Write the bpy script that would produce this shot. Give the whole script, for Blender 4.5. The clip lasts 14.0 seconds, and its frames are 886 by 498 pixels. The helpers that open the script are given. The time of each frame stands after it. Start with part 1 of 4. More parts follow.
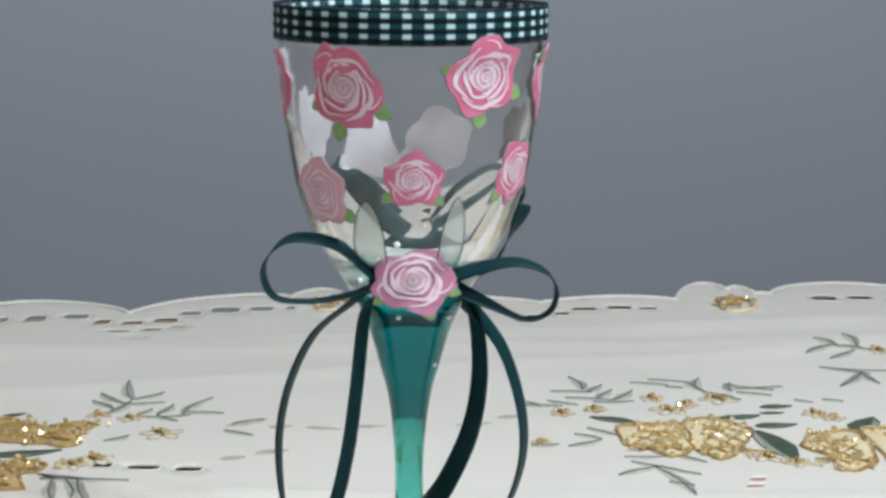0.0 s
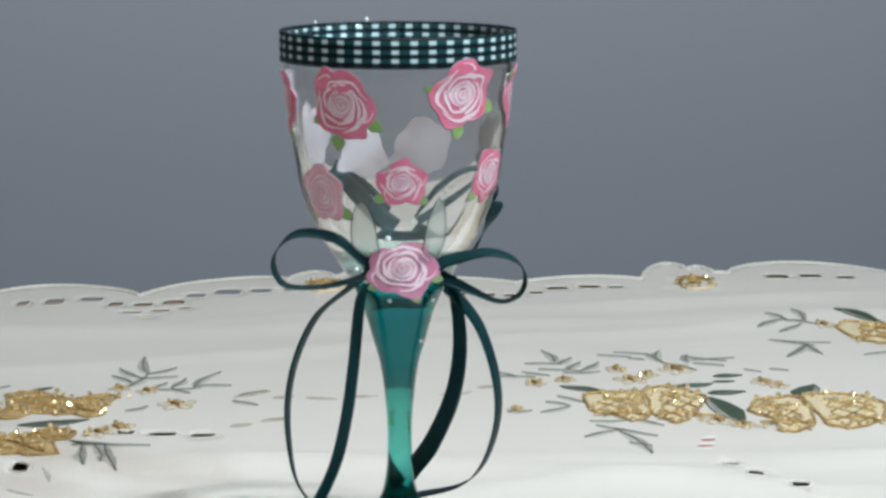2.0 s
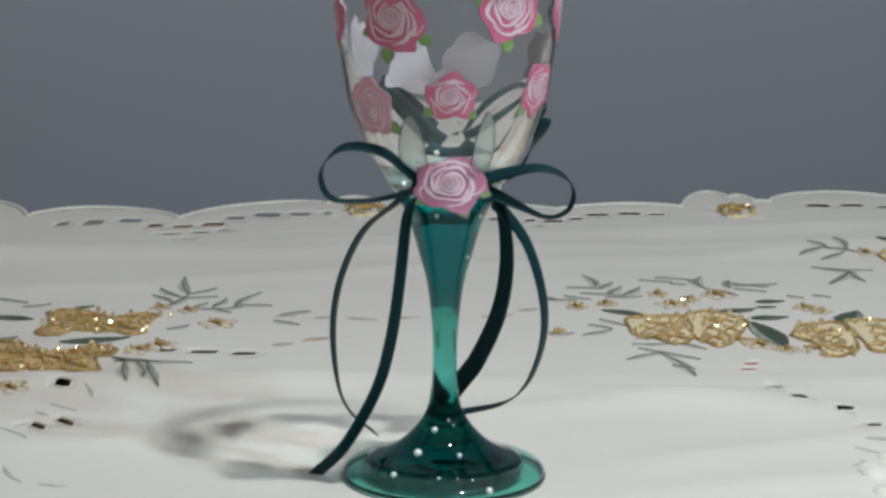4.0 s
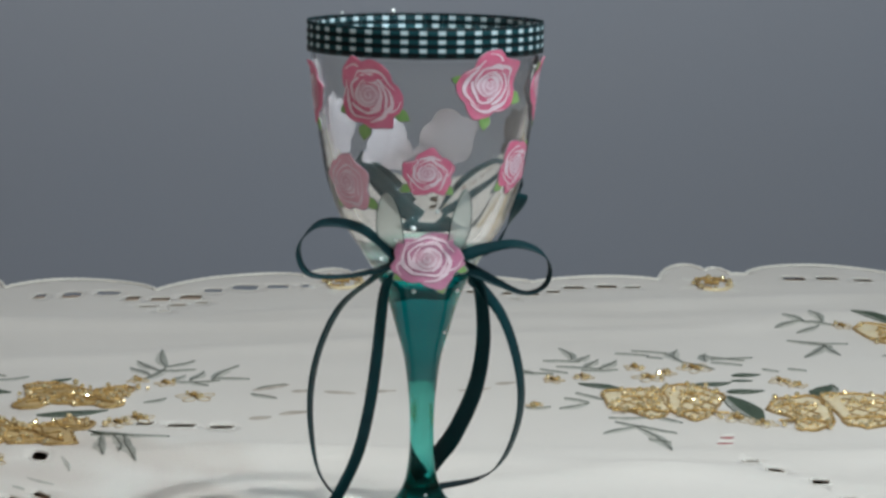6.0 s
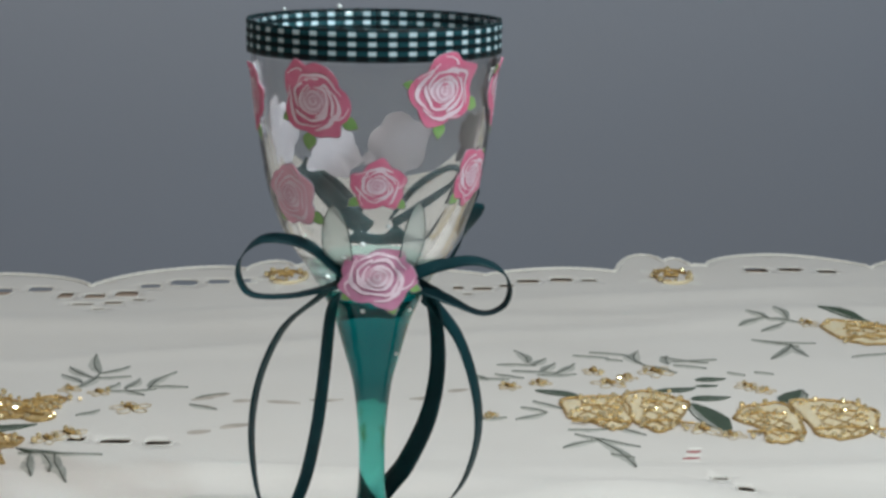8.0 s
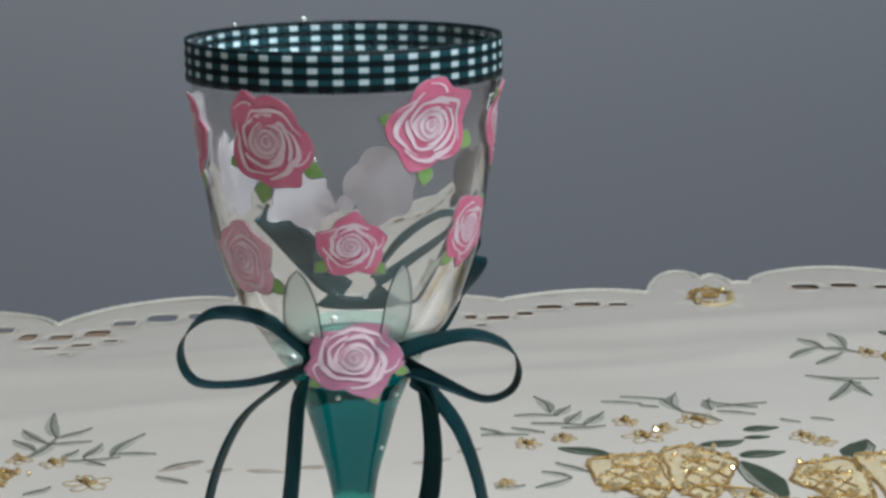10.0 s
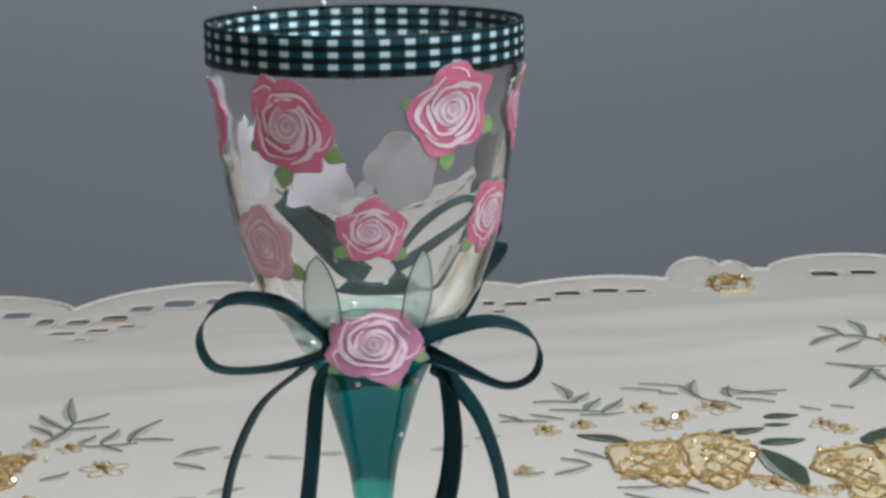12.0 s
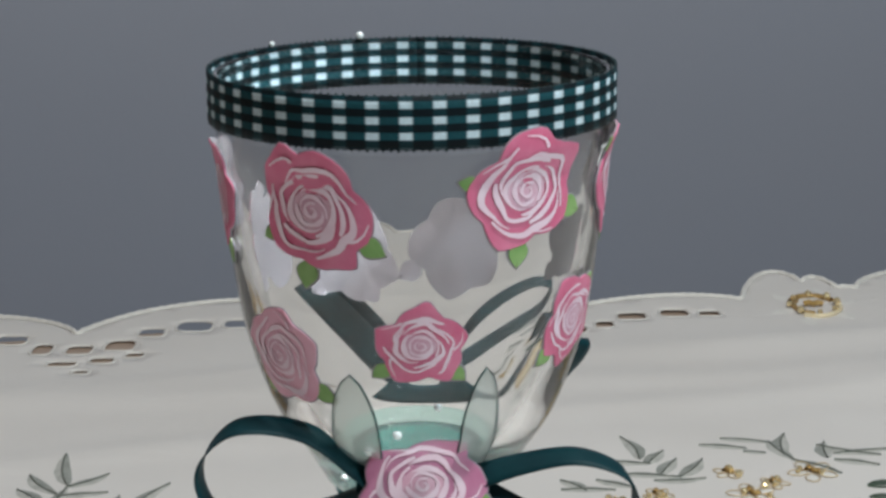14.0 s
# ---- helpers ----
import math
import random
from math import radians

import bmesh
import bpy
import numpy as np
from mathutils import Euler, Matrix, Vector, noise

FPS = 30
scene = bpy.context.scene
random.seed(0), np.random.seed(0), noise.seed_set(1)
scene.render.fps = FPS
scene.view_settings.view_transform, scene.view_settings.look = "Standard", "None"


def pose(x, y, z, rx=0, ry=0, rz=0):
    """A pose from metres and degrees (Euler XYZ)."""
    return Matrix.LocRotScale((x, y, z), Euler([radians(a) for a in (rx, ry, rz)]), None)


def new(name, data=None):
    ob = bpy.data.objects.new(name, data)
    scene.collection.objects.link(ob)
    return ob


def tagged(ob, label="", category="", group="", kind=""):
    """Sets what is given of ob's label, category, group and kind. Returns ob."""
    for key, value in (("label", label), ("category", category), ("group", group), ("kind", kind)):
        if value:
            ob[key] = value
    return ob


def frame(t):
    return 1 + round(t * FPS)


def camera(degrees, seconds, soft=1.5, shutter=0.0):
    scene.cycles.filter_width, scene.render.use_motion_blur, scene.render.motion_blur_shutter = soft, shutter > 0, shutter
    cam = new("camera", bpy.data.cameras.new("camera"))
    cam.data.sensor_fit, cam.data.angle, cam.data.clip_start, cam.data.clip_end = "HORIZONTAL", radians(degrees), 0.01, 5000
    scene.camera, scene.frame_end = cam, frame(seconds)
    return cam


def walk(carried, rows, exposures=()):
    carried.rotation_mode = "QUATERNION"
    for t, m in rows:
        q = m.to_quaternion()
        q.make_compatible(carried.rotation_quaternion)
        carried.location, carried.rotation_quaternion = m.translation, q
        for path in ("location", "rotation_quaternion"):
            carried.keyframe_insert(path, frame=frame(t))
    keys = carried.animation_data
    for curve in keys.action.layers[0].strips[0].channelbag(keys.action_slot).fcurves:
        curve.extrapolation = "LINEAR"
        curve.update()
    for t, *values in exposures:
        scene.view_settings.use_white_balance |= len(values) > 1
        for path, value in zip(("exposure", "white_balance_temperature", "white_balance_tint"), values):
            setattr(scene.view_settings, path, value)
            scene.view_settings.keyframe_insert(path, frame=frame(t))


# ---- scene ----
# ---------------------------------------------------------------- camera
DEGREES = 21.419
PATH = [
    (0, pose(0.0171, -0.6509, 0.2095, 81.112, -0.354, 0.741)),
    (0.5, pose(0.0139, -0.6521, 0.2085, 80.995, -0.156, 0.902)),
    (1, pose(0.0150, -0.6514, 0.2075, 80.955, 0.063, 1.250)),
    (1.2, pose(0.0150, -0.6633, 0.2075, 81.274, 0.088, 0.589)),
    (1.4, pose(0.0150, -0.6586, 0.2075, 81.212, 0.568, 0.385)),
    (1.5, pose(0.0146, -0.7514, 0.2297, 80.610, 0.065, 0.214)),
    (2, pose(0.0180, -0.7538, 0.2312, 80.504, 0.046, 0.266)),
    (2.2, pose(0.0176, -0.7475, 0.2301, 79.994, -0.499, 1.148)),
    (2.5, pose(0.0169, -0.7526, 0.2285, 79.593, -0.106, 1.082)),
    (2.7, pose(0.0153, -0.7546, 0.2263, 79.474, -0.713, 1.257)),
    (3, pose(0.0130, -0.7510, 0.2231, 79.010, -0.265, 1.224)),
    (5.3, pose(0.0115, -0.7525, 0.2229, 79.155, -0.673, 0.801)),
    (5.5, pose(0.0114, -0.7525, 0.2233, 79.820, -0.653, 0.749)),
    (5.8, pose(0.0119, -0.7463, 0.2247, 80.408, -0.770, 0.787)),
    (6, pose(0.0122, -0.7547, 0.2257, 80.706, -0.590, 0.536)),
    (6.5, pose(0.0115, -0.7539, 0.2249, 80.443, -0.512, 0.604)),
    (7, pose(0.0118, -0.7485, 0.2261, 80.454, -0.377, 0.840)),
    (7.3, pose(0.0130, -0.7380, 0.2274, 80.564, -1.309, -0.120)),
    (7.5, pose(0.0138, -0.7211, 0.2283, 80.322, -0.736, -0.325)),
    (8, pose(0.0095, -0.6987, 0.2335, 79.742, -0.642, -0.843)),
    (8.5, pose(0.0161, -0.6423, 0.2362, 79.542, -0.086, -0.572)),
    (9, pose(0.0189, -0.5884, 0.2322, 79.108, 0.563, -0.620)),
    (9.2, pose(0.0217, -0.5728, 0.2320, 79.169, 0.758, -0.564)),
    (11.3, pose(0.0190, -0.5582, 0.2317, 78.959, 0.748, -0.221)),
    (11.5, pose(0.0196, -0.5590, 0.2319, 78.932, 0.682, -0.286)),
    (12, pose(0.0195, -0.5580, 0.2311, 78.793, 0.762, -0.004)),
    (12.5, pose(0.0183, -0.5452, 0.2308, 78.485, 0.261, 0.332)),
    (13, pose(0.0184, -0.5132, 0.2302, 78.145, 0.043, 0.268)),
    (13.5, pose(0.0125, -0.4709, 0.2296, 77.623, 0.099, 0.831)),
    (14, pose(0.0127, -0.4318, 0.2388, 77.282, 0.620, 0.824)),
]

cam = camera(DEGREES, 14.0, soft=3.0)
walk(cam, PATH, exposures=[(0, 0.45, 6380, 8), (1.2, 0.46, 6380, 8), (1.6, 0.46, 6380, 8), (2.0, 0.42, 6380, 7.5), (2.5, 0.27, 6380, 7.5), (2.7, 0.20, 6380, 7.5), (3, -0.02, 6450, 8),
                           (5.3, -0.02, 6450, 8), (6, 0.06, 6450, 8), (7.5, 0.09, 6450, 8), (9, 0.04, 6500, 8.5), (11.3, 0.10, 6500, 9.5), (12.5, 0.13, 6500, 9.5), (14, 0.10, 6500, 11)])

# ---------------------------------------------------------------- light
world = bpy.data.worlds.new("room_air")
scene.world = world
world.use_nodes = True
world.node_tree.nodes["Background"].inputs[0].default_value = (0.75, 0.85, 1.0, 1)
world.node_tree.nodes["Background"].inputs[1].default_value = 0.008

# unseen overhead bulb; the second, cooler lamp is added to brighten the right
for place, watts, tone in (((0.185, -0.175, 0.80), 16.8, (0.95, 0.965, 0.955)), ((0.520, -0.400, 0.66), 10.2, (0.70, 0.90, 1.0))):
    lamp = new("unseen_bulb", bpy.data.lights.new("unseen_bulb", "POINT"))
    lamp.data.energy = watts
    lamp.data.color = tone
    lamp.data.shadow_soft_size = 0.024
    lamp.location = place



# ---------------------------------------------------------------- materials
def material(name, colour, rough=0.6, metal=0.0, sheen=0.0, vary=0.0, scale=40.0, bump=0.0, bump_scale=300.0, distance=0.0004,
             second=None, spec=0.5):
    m = bpy.data.materials.new(name)
    m.use_nodes = True
    t = m.node_tree
    b = t.nodes["Principled BSDF"]
    b.inputs["Base Color"].default_value = (*colour, 1)
    b.inputs["Roughness"].default_value = rough
    b.inputs["Metallic"].default_value = metal
    b.inputs["Sheen Weight"].default_value = sheen
    b.inputs["Specular IOR Level"].default_value = spec
    co = t.nodes.new("ShaderNodeTexCoord")
    if vary or second:
        n = t.nodes.new("ShaderNodeTexNoise")
        n.inputs["Scale"].default_value = scale
        n.inputs["Detail"].default_value = 5
        t.links.new(co.outputs["Object"], n.inputs["Vector"])
        r = t.nodes.new("ShaderNodeValToRGB")
        r.color_ramp.elements[0].position, r.color_ramp.elements[1].position = 0.3, 0.7
        other = second or tuple(c * (1 - vary) for c in colour)
        r.color_ramp.elements[0].color = (*other, 1)
        r.color_ramp.elements[1].color = (*colour, 1)
        t.links.new(n.outputs["Fac"], r.inputs["Fac"])
        t.links.new(r.outputs["Color"], b.inputs["Base Color"])
    if bump:
        n2 = t.nodes.new("ShaderNodeTexNoise")
        n2.inputs["Scale"].default_value = bump_scale
        n2.inputs["Detail"].default_value = 3
        t.links.new(co.outputs["Object"], n2.inputs["Vector"])
        bp = t.nodes.new("ShaderNodeBump")
        bp.inputs["Strength"].default_value = bump
        bp.inputs["Distance"].default_value = distance
        t.links.new(n2.outputs["Fac"], bp.inputs["Height"])
        t.links.new(bp.outputs["Normal"], b.inputs["Normal"])
    return m


def woven(name, colour, second, rough, pitch, strength):
    """A cloth with a fine warp and weft, and soft stains at a larger scale."""
    m = material(name, colour, rough, sheen=0.25, second=second, scale=9)
    t = m.node_tree
    b = t.nodes["Principled BSDF"]
    co = t.nodes["Texture Coordinate"]
    waves = []
    for axis in ("X", "Y"):
        w = t.nodes.new("ShaderNodeTexWave")
        w.bands_direction = axis
        w.inputs["Scale"].default_value = pitch
        w.inputs["Distortion"].default_value = 1.5
        w.inputs["Detail"].default_value = 1
        t.links.new(co.outputs["Object"], w.inputs["Vector"])
        waves.append(w)
    add = t.nodes.new("ShaderNodeMath")
    t.links.new(waves[0].outputs["Fac"], add.inputs[0])
    t.links.new(waves[1].outputs["Fac"], add.inputs[1])
    bp = t.nodes.new("ShaderNodeBump")
    bp.inputs["Strength"].default_value = strength
    bp.inputs["Distance"].default_value = 0.0003
    t.links.new(add.outputs[0], bp.inputs["Height"])
    t.links.new(bp.outputs["Normal"], b.inputs["Normal"])
    return m


def clear_glass(name, tint, gloss_rough=0.05, haze=0.02):
    """Thin glass: light goes straight through, and the surface shines by its Fresnel gloss."""
    m = bpy.data.materials.new(name)
    m.use_nodes = True
    t = m.node_tree
    t.nodes.clear()
    out = t.nodes.new("ShaderNodeOutputMaterial")
    mix = t.nodes.new("ShaderNodeMixShader")
    tr = t.nodes.new("ShaderNodeBsdfTransparent")
    tr.inputs["Color"].default_value = (*tint, 1)
    gl = t.nodes.new("ShaderNodeBsdfGlossy")
    gl.inputs["Roughness"].default_value = gloss_rough
    lw = t.nodes.new("ShaderNodeLayerWeight")
    lw.inputs["Blend"].default_value = 0.5
    power = t.nodes.new("ShaderNodeMath")
    power.operation = "POWER"
    power.inputs[1].default_value = 3.5
    t.links.new(lw.outputs["Facing"], power.inputs[0])
    rng = t.nodes.new("ShaderNodeMapRange")
    rng.inputs["To Min"].default_value, rng.inputs["To Max"].default_value = 0.014, 0.70
    t.links.new(power.outputs[0], rng.inputs["Value"])
    t.links.new(rng.outputs[0], mix.inputs[0])
    t.links.new(tr.outputs[0], mix.inputs[1])
    t.links.new(gl.outputs[0], mix.inputs[2])
    # a pale diffuse share imitates the glare that whitens the glass
    film = t.nodes.new("ShaderNodeMixShader")
    film.inputs[0].default_value = haze
    pale = t.nodes.new("ShaderNodeBsdfDiffuse")
    pale.inputs["Color"].default_value = (0.82, 0.82, 0.8, 1)
    t.links.new(mix.outputs[0], film.inputs[1])
    t.links.new(pale.outputs[0], film.inputs[2])
    t.links.new(film.outputs[0], out.inputs["Surface"])
    return m


def solid_glass(name, haze=0.01):
    """Clear refracting glass with a trace of pale haze mixed in to imitate glare."""
    m = bpy.data.materials.new(name)
    m.use_nodes = True
    t = m.node_tree
    b = t.nodes["Principled BSDF"]
    b.inputs["Base Color"].default_value = (0.985, 0.985, 0.98, 1)
    b.inputs["Transmission Weight"].default_value = 1.0
    b.inputs["Roughness"].default_value = 0.0
    b.inputs["IOR"].default_value = 1.5
    b.inputs["Specular Tint"].default_value = (0.4, 0.4, 0.4, 1)
    film = t.nodes.new("ShaderNodeMixShader")
    film.inputs[0].default_value = haze
    pale = t.nodes.new("ShaderNodeBsdfDiffuse")
    pale.inputs["Color"].default_value = (0.82, 0.82, 0.8, 1)
    t.links.new(b.outputs[0], film.inputs[1])
    t.links.new(pale.outputs[0], film.inputs[2])
    t.links.new(film.outputs[0], t.nodes["Material Output"].inputs["Surface"])
    return m


def cloudy_film(name):
    """A clear coat that lets most light straight through and scatters a little, unevenly."""
    m = bpy.data.materials.new(name)
    m.use_nodes = True
    t = m.node_tree
    t.nodes.clear()
    out = t.nodes.new("ShaderNodeOutputMaterial")
    mix = t.nodes.new("ShaderNodeMixShader")
    through_coat = t.nodes.new("ShaderNodeBsdfTransparent")
    through_coat.inputs["Color"].default_value = (0.96, 0.955, 0.95, 1)
    cloudy = t.nodes.new("ShaderNodeBsdfDiffuse")
    cloudy.inputs["Color"].default_value = (0.78, 0.76, 0.76, 1)
    co = t.nodes.new("ShaderNodeTexCoord")
    n = t.nodes.new("ShaderNodeTexNoise")
    n.inputs["Scale"].default_value = 60
    n.inputs["Detail"].default_value = 3
    t.links.new(co.outputs["Object"], n.inputs["Vector"])
    rng = t.nodes.new("ShaderNodeMapRange")
    rng.inputs["From Min"].default_value, rng.inputs["From Max"].default_value = 0.3, 0.7
    rng.inputs["To Min"].default_value, rng.inputs["To Max"].default_value = 0.002, 0.024
    t.links.new(n.outputs["Fac"], rng.inputs["Value"])
    t.links.new(rng.outputs[0], mix.inputs[0])
    t.links.new(through_coat.outputs[0], mix.inputs[1])
    t.links.new(cloudy.outputs[0], mix.inputs[2])
    t.links.new(mix.outputs[0], out.inputs["Surface"])
    return m


def tinted_glass(name, colour, thick, rim, shaft, funnel, straight_share=0.05, ripple=0.26):
    m = bpy.data.materials.new(name)
    m.use_nodes = True
    b = m.node_tree.nodes["Principled BSDF"]
    b.inputs["Base Color"].default_value = (*colour, 1)
    b.inputs["Transmission Weight"].default_value = 1.0
    b.inputs["Roughness"].default_value = 0.012
    b.inputs["Specular IOR Level"].default_value = 0.5
    b.inputs["IOR"].default_value = 1.49
    b.inputs["Specular Tint"].default_value = (0.6, 0.6, 0.6, 1)
    t = m.node_tree
    wave = t.nodes.new("ShaderNodeTexNoise")
    wave.inputs["Scale"].default_value = 110
    co = t.nodes.new("ShaderNodeTexCoord")
    t.links.new(co.outputs["Object"], wave.inputs["Vector"])
    bp = t.nodes.new("ShaderNodeBump")
    bp.inputs["Strength"].default_value, bp.inputs["Distance"].default_value = ripple, 0.0012
    t.links.new(wave.outputs["Fac"], bp.inputs["Height"])
    t.links.new(bp.outputs["Normal"], b.inputs["Normal"])
    # light lost in the thick foot, and the paler thin rim, are put into the tint
    sep = t.nodes.new("ShaderNodeSeparateXYZ")
    t.links.new(co.outputs["Object"], sep.inputs[0])
    far = t.nodes.new("ShaderNodeVectorMath")
    far.operation = "LENGTH"
    flat = t.nodes.new("ShaderNodeCombineXYZ")
    t.links.new(sep.outputs[0], flat.inputs[0])
    t.links.new(sep.outputs[1], flat.inputs[1])
    t.links.new(flat.outputs[0], far.inputs[0])
    tint = t.nodes.new("ShaderNodeValToRGB")
    stops = tint.color_ramp.elements
    stops[0].position, stops[0].color = 0.0040 / 0.034, (*colour, 1)
    stops[1].position, stops[1].color = 0.0330 / 0.034, (*rim, 1)
    for at, c in ((0.0075, thick), (0.0240, thick), (0.0290, rim)):
        e = stops.new(at / 0.034)
        e.color = (*c, 1)
    scaled = t.nodes.new("ShaderNodeMath")
    scaled.operation = "DIVIDE"
    scaled.inputs[1].default_value = 0.034
    t.links.new(far.outputs["Value"], scaled.inputs[0])
    t.links.new(scaled.outputs[0], tint.inputs["Fac"])
    low = t.nodes.new("ShaderNodeMapRange")
    low.inputs["From Min"].default_value, low.inputs["From Max"].default_value = 0.024, 0.034
    t.links.new(sep.outputs[2], low.inputs["Value"])
    upper = t.nodes.new("ShaderNodeValToRGB")
    stops = upper.color_ramp.elements
    stops[0].position, stops[0].color = 0.0044 / 0.034, (*shaft, 1)
    stops[1].position, stops[1].color = 0.0130 / 0.034, (*funnel, 1)
    stops.new(0.0062 / 0.034).color = (*colour, 1)
    t.links.new(scaled.outputs[0], upper.inputs["Fac"])
    pick = t.nodes.new("ShaderNodeMix")
    pick.data_type = "RGBA"
    t.links.new(upper.outputs["Color"], pick.inputs[7])
    t.links.new(low.outputs[0], pick.inputs[0])
    t.links.new(tint.outputs["Color"], pick.inputs[6])
    t.links.new(pick.outputs[2], b.inputs["Base Color"])
    straight = t.nodes.new("ShaderNodeBsdfTransparent")
    straight.inputs["Color"].default_value = (*(c ** 0.6 for c in colour), 1)
    mix = t.nodes.new("ShaderNodeMixShader")
    mix.inputs[0].default_value = straight_share
    t.links.new(b.outputs[0], mix.inputs[1])
    t.links.new(straight.outputs[0], mix.inputs[2])
    t.links.new(mix.outputs[0], t.nodes["Material Output"].inputs["Surface"])
    return m


def gingham(name):
    """Woven check: three pale rows across the ribbon, pale columns along it; where both cross the check is white."""
    m = material(name, (0.02, 0.08, 0.09), 0.6, spec=0.15)
    t = m.node_tree
    b = t.nodes["Principled BSDF"]
    uv = t.nodes.new("ShaderNodeUVMap")
    uv.uv_map = "weave"
    sep = t.nodes.new("ShaderNodeSeparateXYZ")
    t.links.new(uv.outputs[0], sep.inputs[0])

    def node(op, a, c):
        n = t.nodes.new("ShaderNodeMath")
        n.operation = op
        for k, v in enumerate((a, c)):
            if isinstance(v, (int, float)):
                n.inputs[k].default_value = v
            else:
                t.links.new(v, n.inputs[k])
        return n.outputs[0]

    def band(v, half):
        d = node("ABSOLUTE", node("SUBTRACT", node("FRACT", v, 0), 0.5), 0)
        r = t.nodes.new("ShaderNodeMapRange")
        r.inputs["From Min"].default_value, r.inputs["From Max"].default_value = half + 0.04, half - 0.04
        t.links.new(d, r.inputs["Value"])
        return r.outputs[0]

    col = band(sep.outputs[0], 0.195)
    row = band(node("ADD", node("MULTIPLY", sep.outputs[1], 3.48), 0.608), 0.235)
    inside = band(node("ADD", node("MULTIPLY", sep.outputs[1], 0.9), 0.05), 0.40)
    row = node("MULTIPLY", row, inside)
    both = node("MULTIPLY", col, row)
    some = node("ADD", node("MULTIPLY", row, 0.68), node("MULTIPLY", col, 0.32))

    def blend(fac, a, c):
        n = t.nodes.new("ShaderNodeMix")
        n.data_type = "RGBA"
        t.links.new(fac, n.inputs[0])
        for k, v in ((6, a), (7, c)):
            if isinstance(v, tuple):
                n.inputs[k].default_value = (*v, 1)
            else:
                t.links.new(v, n.inputs[k])
        return n.outputs[2]

    base = blend(some, (0.001, 0.006, 0.009), (0.011, 0.080, 0.098))
    full = blend(both, base, (0.54, 0.66, 0.71))
    noise_tex = t.nodes.new("ShaderNodeTexNoise")
    noise_tex.inputs["Scale"].default_value = 900
    co = t.nodes["Texture Coordinate"]
    t.links.new(co.outputs["Object"], noise_tex.inputs["Vector"])
    grain = blend(noise_tex.outputs["Fac"], (0.72, 0.72, 0.72), (1.15, 1.15, 1.15))
    mul = t.nodes.new("ShaderNodeMix")
    mul.data_type, mul.blend_type = "RGBA", "MULTIPLY"
    mul.inputs[0].default_value = 1
    t.links.new(full, mul.inputs[6])
    t.links.new(grain, mul.inputs[7])
    t.links.new(mul.outputs[2], b.inputs["Base Color"])
    bp = t.nodes.new("ShaderNodeBump")
    bp.inputs["Strength"].default_value, bp.inputs["Distance"].default_value = 0.5, 0.0003
    t.links.new(noise_tex.outputs["Fac"], bp.inputs["Height"])
    t.links.new(bp.outputs["Normal"], b.inputs["Normal"])
    return m


wall_paint = material("grey_wall_paint", (0.405, 0.440, 0.53), 0.75, second=(0.415, 0.436, 0.505), scale=2.2, bump=0.1, bump_scale=90, distance=0.002)
room_paint = material("pale_room_paint", (0.42, 0.38, 0.34), 0.8, vary=0.06, scale=1.5, bump=0.2, bump_scale=60, distance=0.002)
# brown tint picked for the warm light it throws on the cloth's left
bounce_paint = material("warm_bounce_paint", (0.36, 0.26, 0.20), 0.8, vary=0.06, scale=1.5, bump=0.2, bump_scale=60, distance=0.002)
carpet_mat = material("floor_boards", (0.16, 0.10, 0.06), 0.6, second=(0.11, 0.065, 0.04), scale=6, bump=0.2, bump_scale=80)
wood = material("table_wood", (0.55, 0.42, 0.33), 0.5, second=(0.45, 0.33, 0.25), scale=14, bump=0.15, bump_scale=60)
linen = woven("cream_tablecloth", (0.808, 0.769, 0.728), (0.748, 0.706, 0.662), 0.85, 420, 0.35)
hem_thread = material("cream_satin_stitch", (0.86, 0.83, 0.77), 0.55, sheen=0.3, vary=0.12, scale=250, bump=0.8, bump_scale=900)
needle_green = material("grey_green_thread", (0.082, 0.098, 0.08), 0.55, sheen=0.1, second=(0.14, 0.15, 0.12), scale=260, bump=0.9, bump_scale=1300)
pale_green = material("pale_sage_thread", (0.40, 0.40, 0.36), 0.6, sheen=0.2, second=(0.58, 0.57, 0.52), scale=260, bump=0.9, bump_scale=1300)
sage = material("sage_thread", (0.22, 0.235, 0.205), 0.6, sheen=0.1, second=(0.38, 0.385, 0.35), scale=240, bump=0.9, bump_scale=1300)
holly_green = material("dark_green_thread", (0.020, 0.046, 0.022), 0.5, sheen=0.1, second=(0.05, 0.085, 0.045), scale=160, bump=0.9, bump_scale=1300)
taupe = material("taupe_thread", (0.34, 0.29, 0.25), 0.7, second=(0.60, 0.54, 0.48), scale=200, bump=0.8, bump_scale=1200)
red_thread = material("red_thread", (0.42, 0.07, 0.08), 0.5, sheen=0.2, vary=0.3, scale=300, bump=0.8, bump_scale=1200)
faded_gold = material("faded_gold_thread", (0.70, 0.58, 0.40), 0.5, metal=0.15, second=(0.60, 0.46, 0.27), scale=300, bump=0.6, bump_scale=900)
gold_thread = material("gold_thread", (0.72, 0.50, 0.21), 0.38, metal=0.65, second=(0.50, 0.32, 0.11), scale=320, bump=1.0, bump_scale=900, distance=0.0012)
pale_gold = material("pale_gold_thread", (0.96, 0.86, 0.63), 0.42, metal=0.12, second=(0.88, 0.71, 0.42), scale=260, bump=1.0, bump_scale=800, distance=0.001)
ochre_gold = material("ochre_gold_thread", (0.80, 0.61, 0.32), 0.45, metal=0.3, second=(0.46, 0.30, 0.11), scale=150, bump=1.0, bump_scale=800, distance=0.001)
sequin_mat = material("gold_bead", (0.97, 0.80, 0.48), 0.16, metal=0.7, vary=0.1, scale=200)
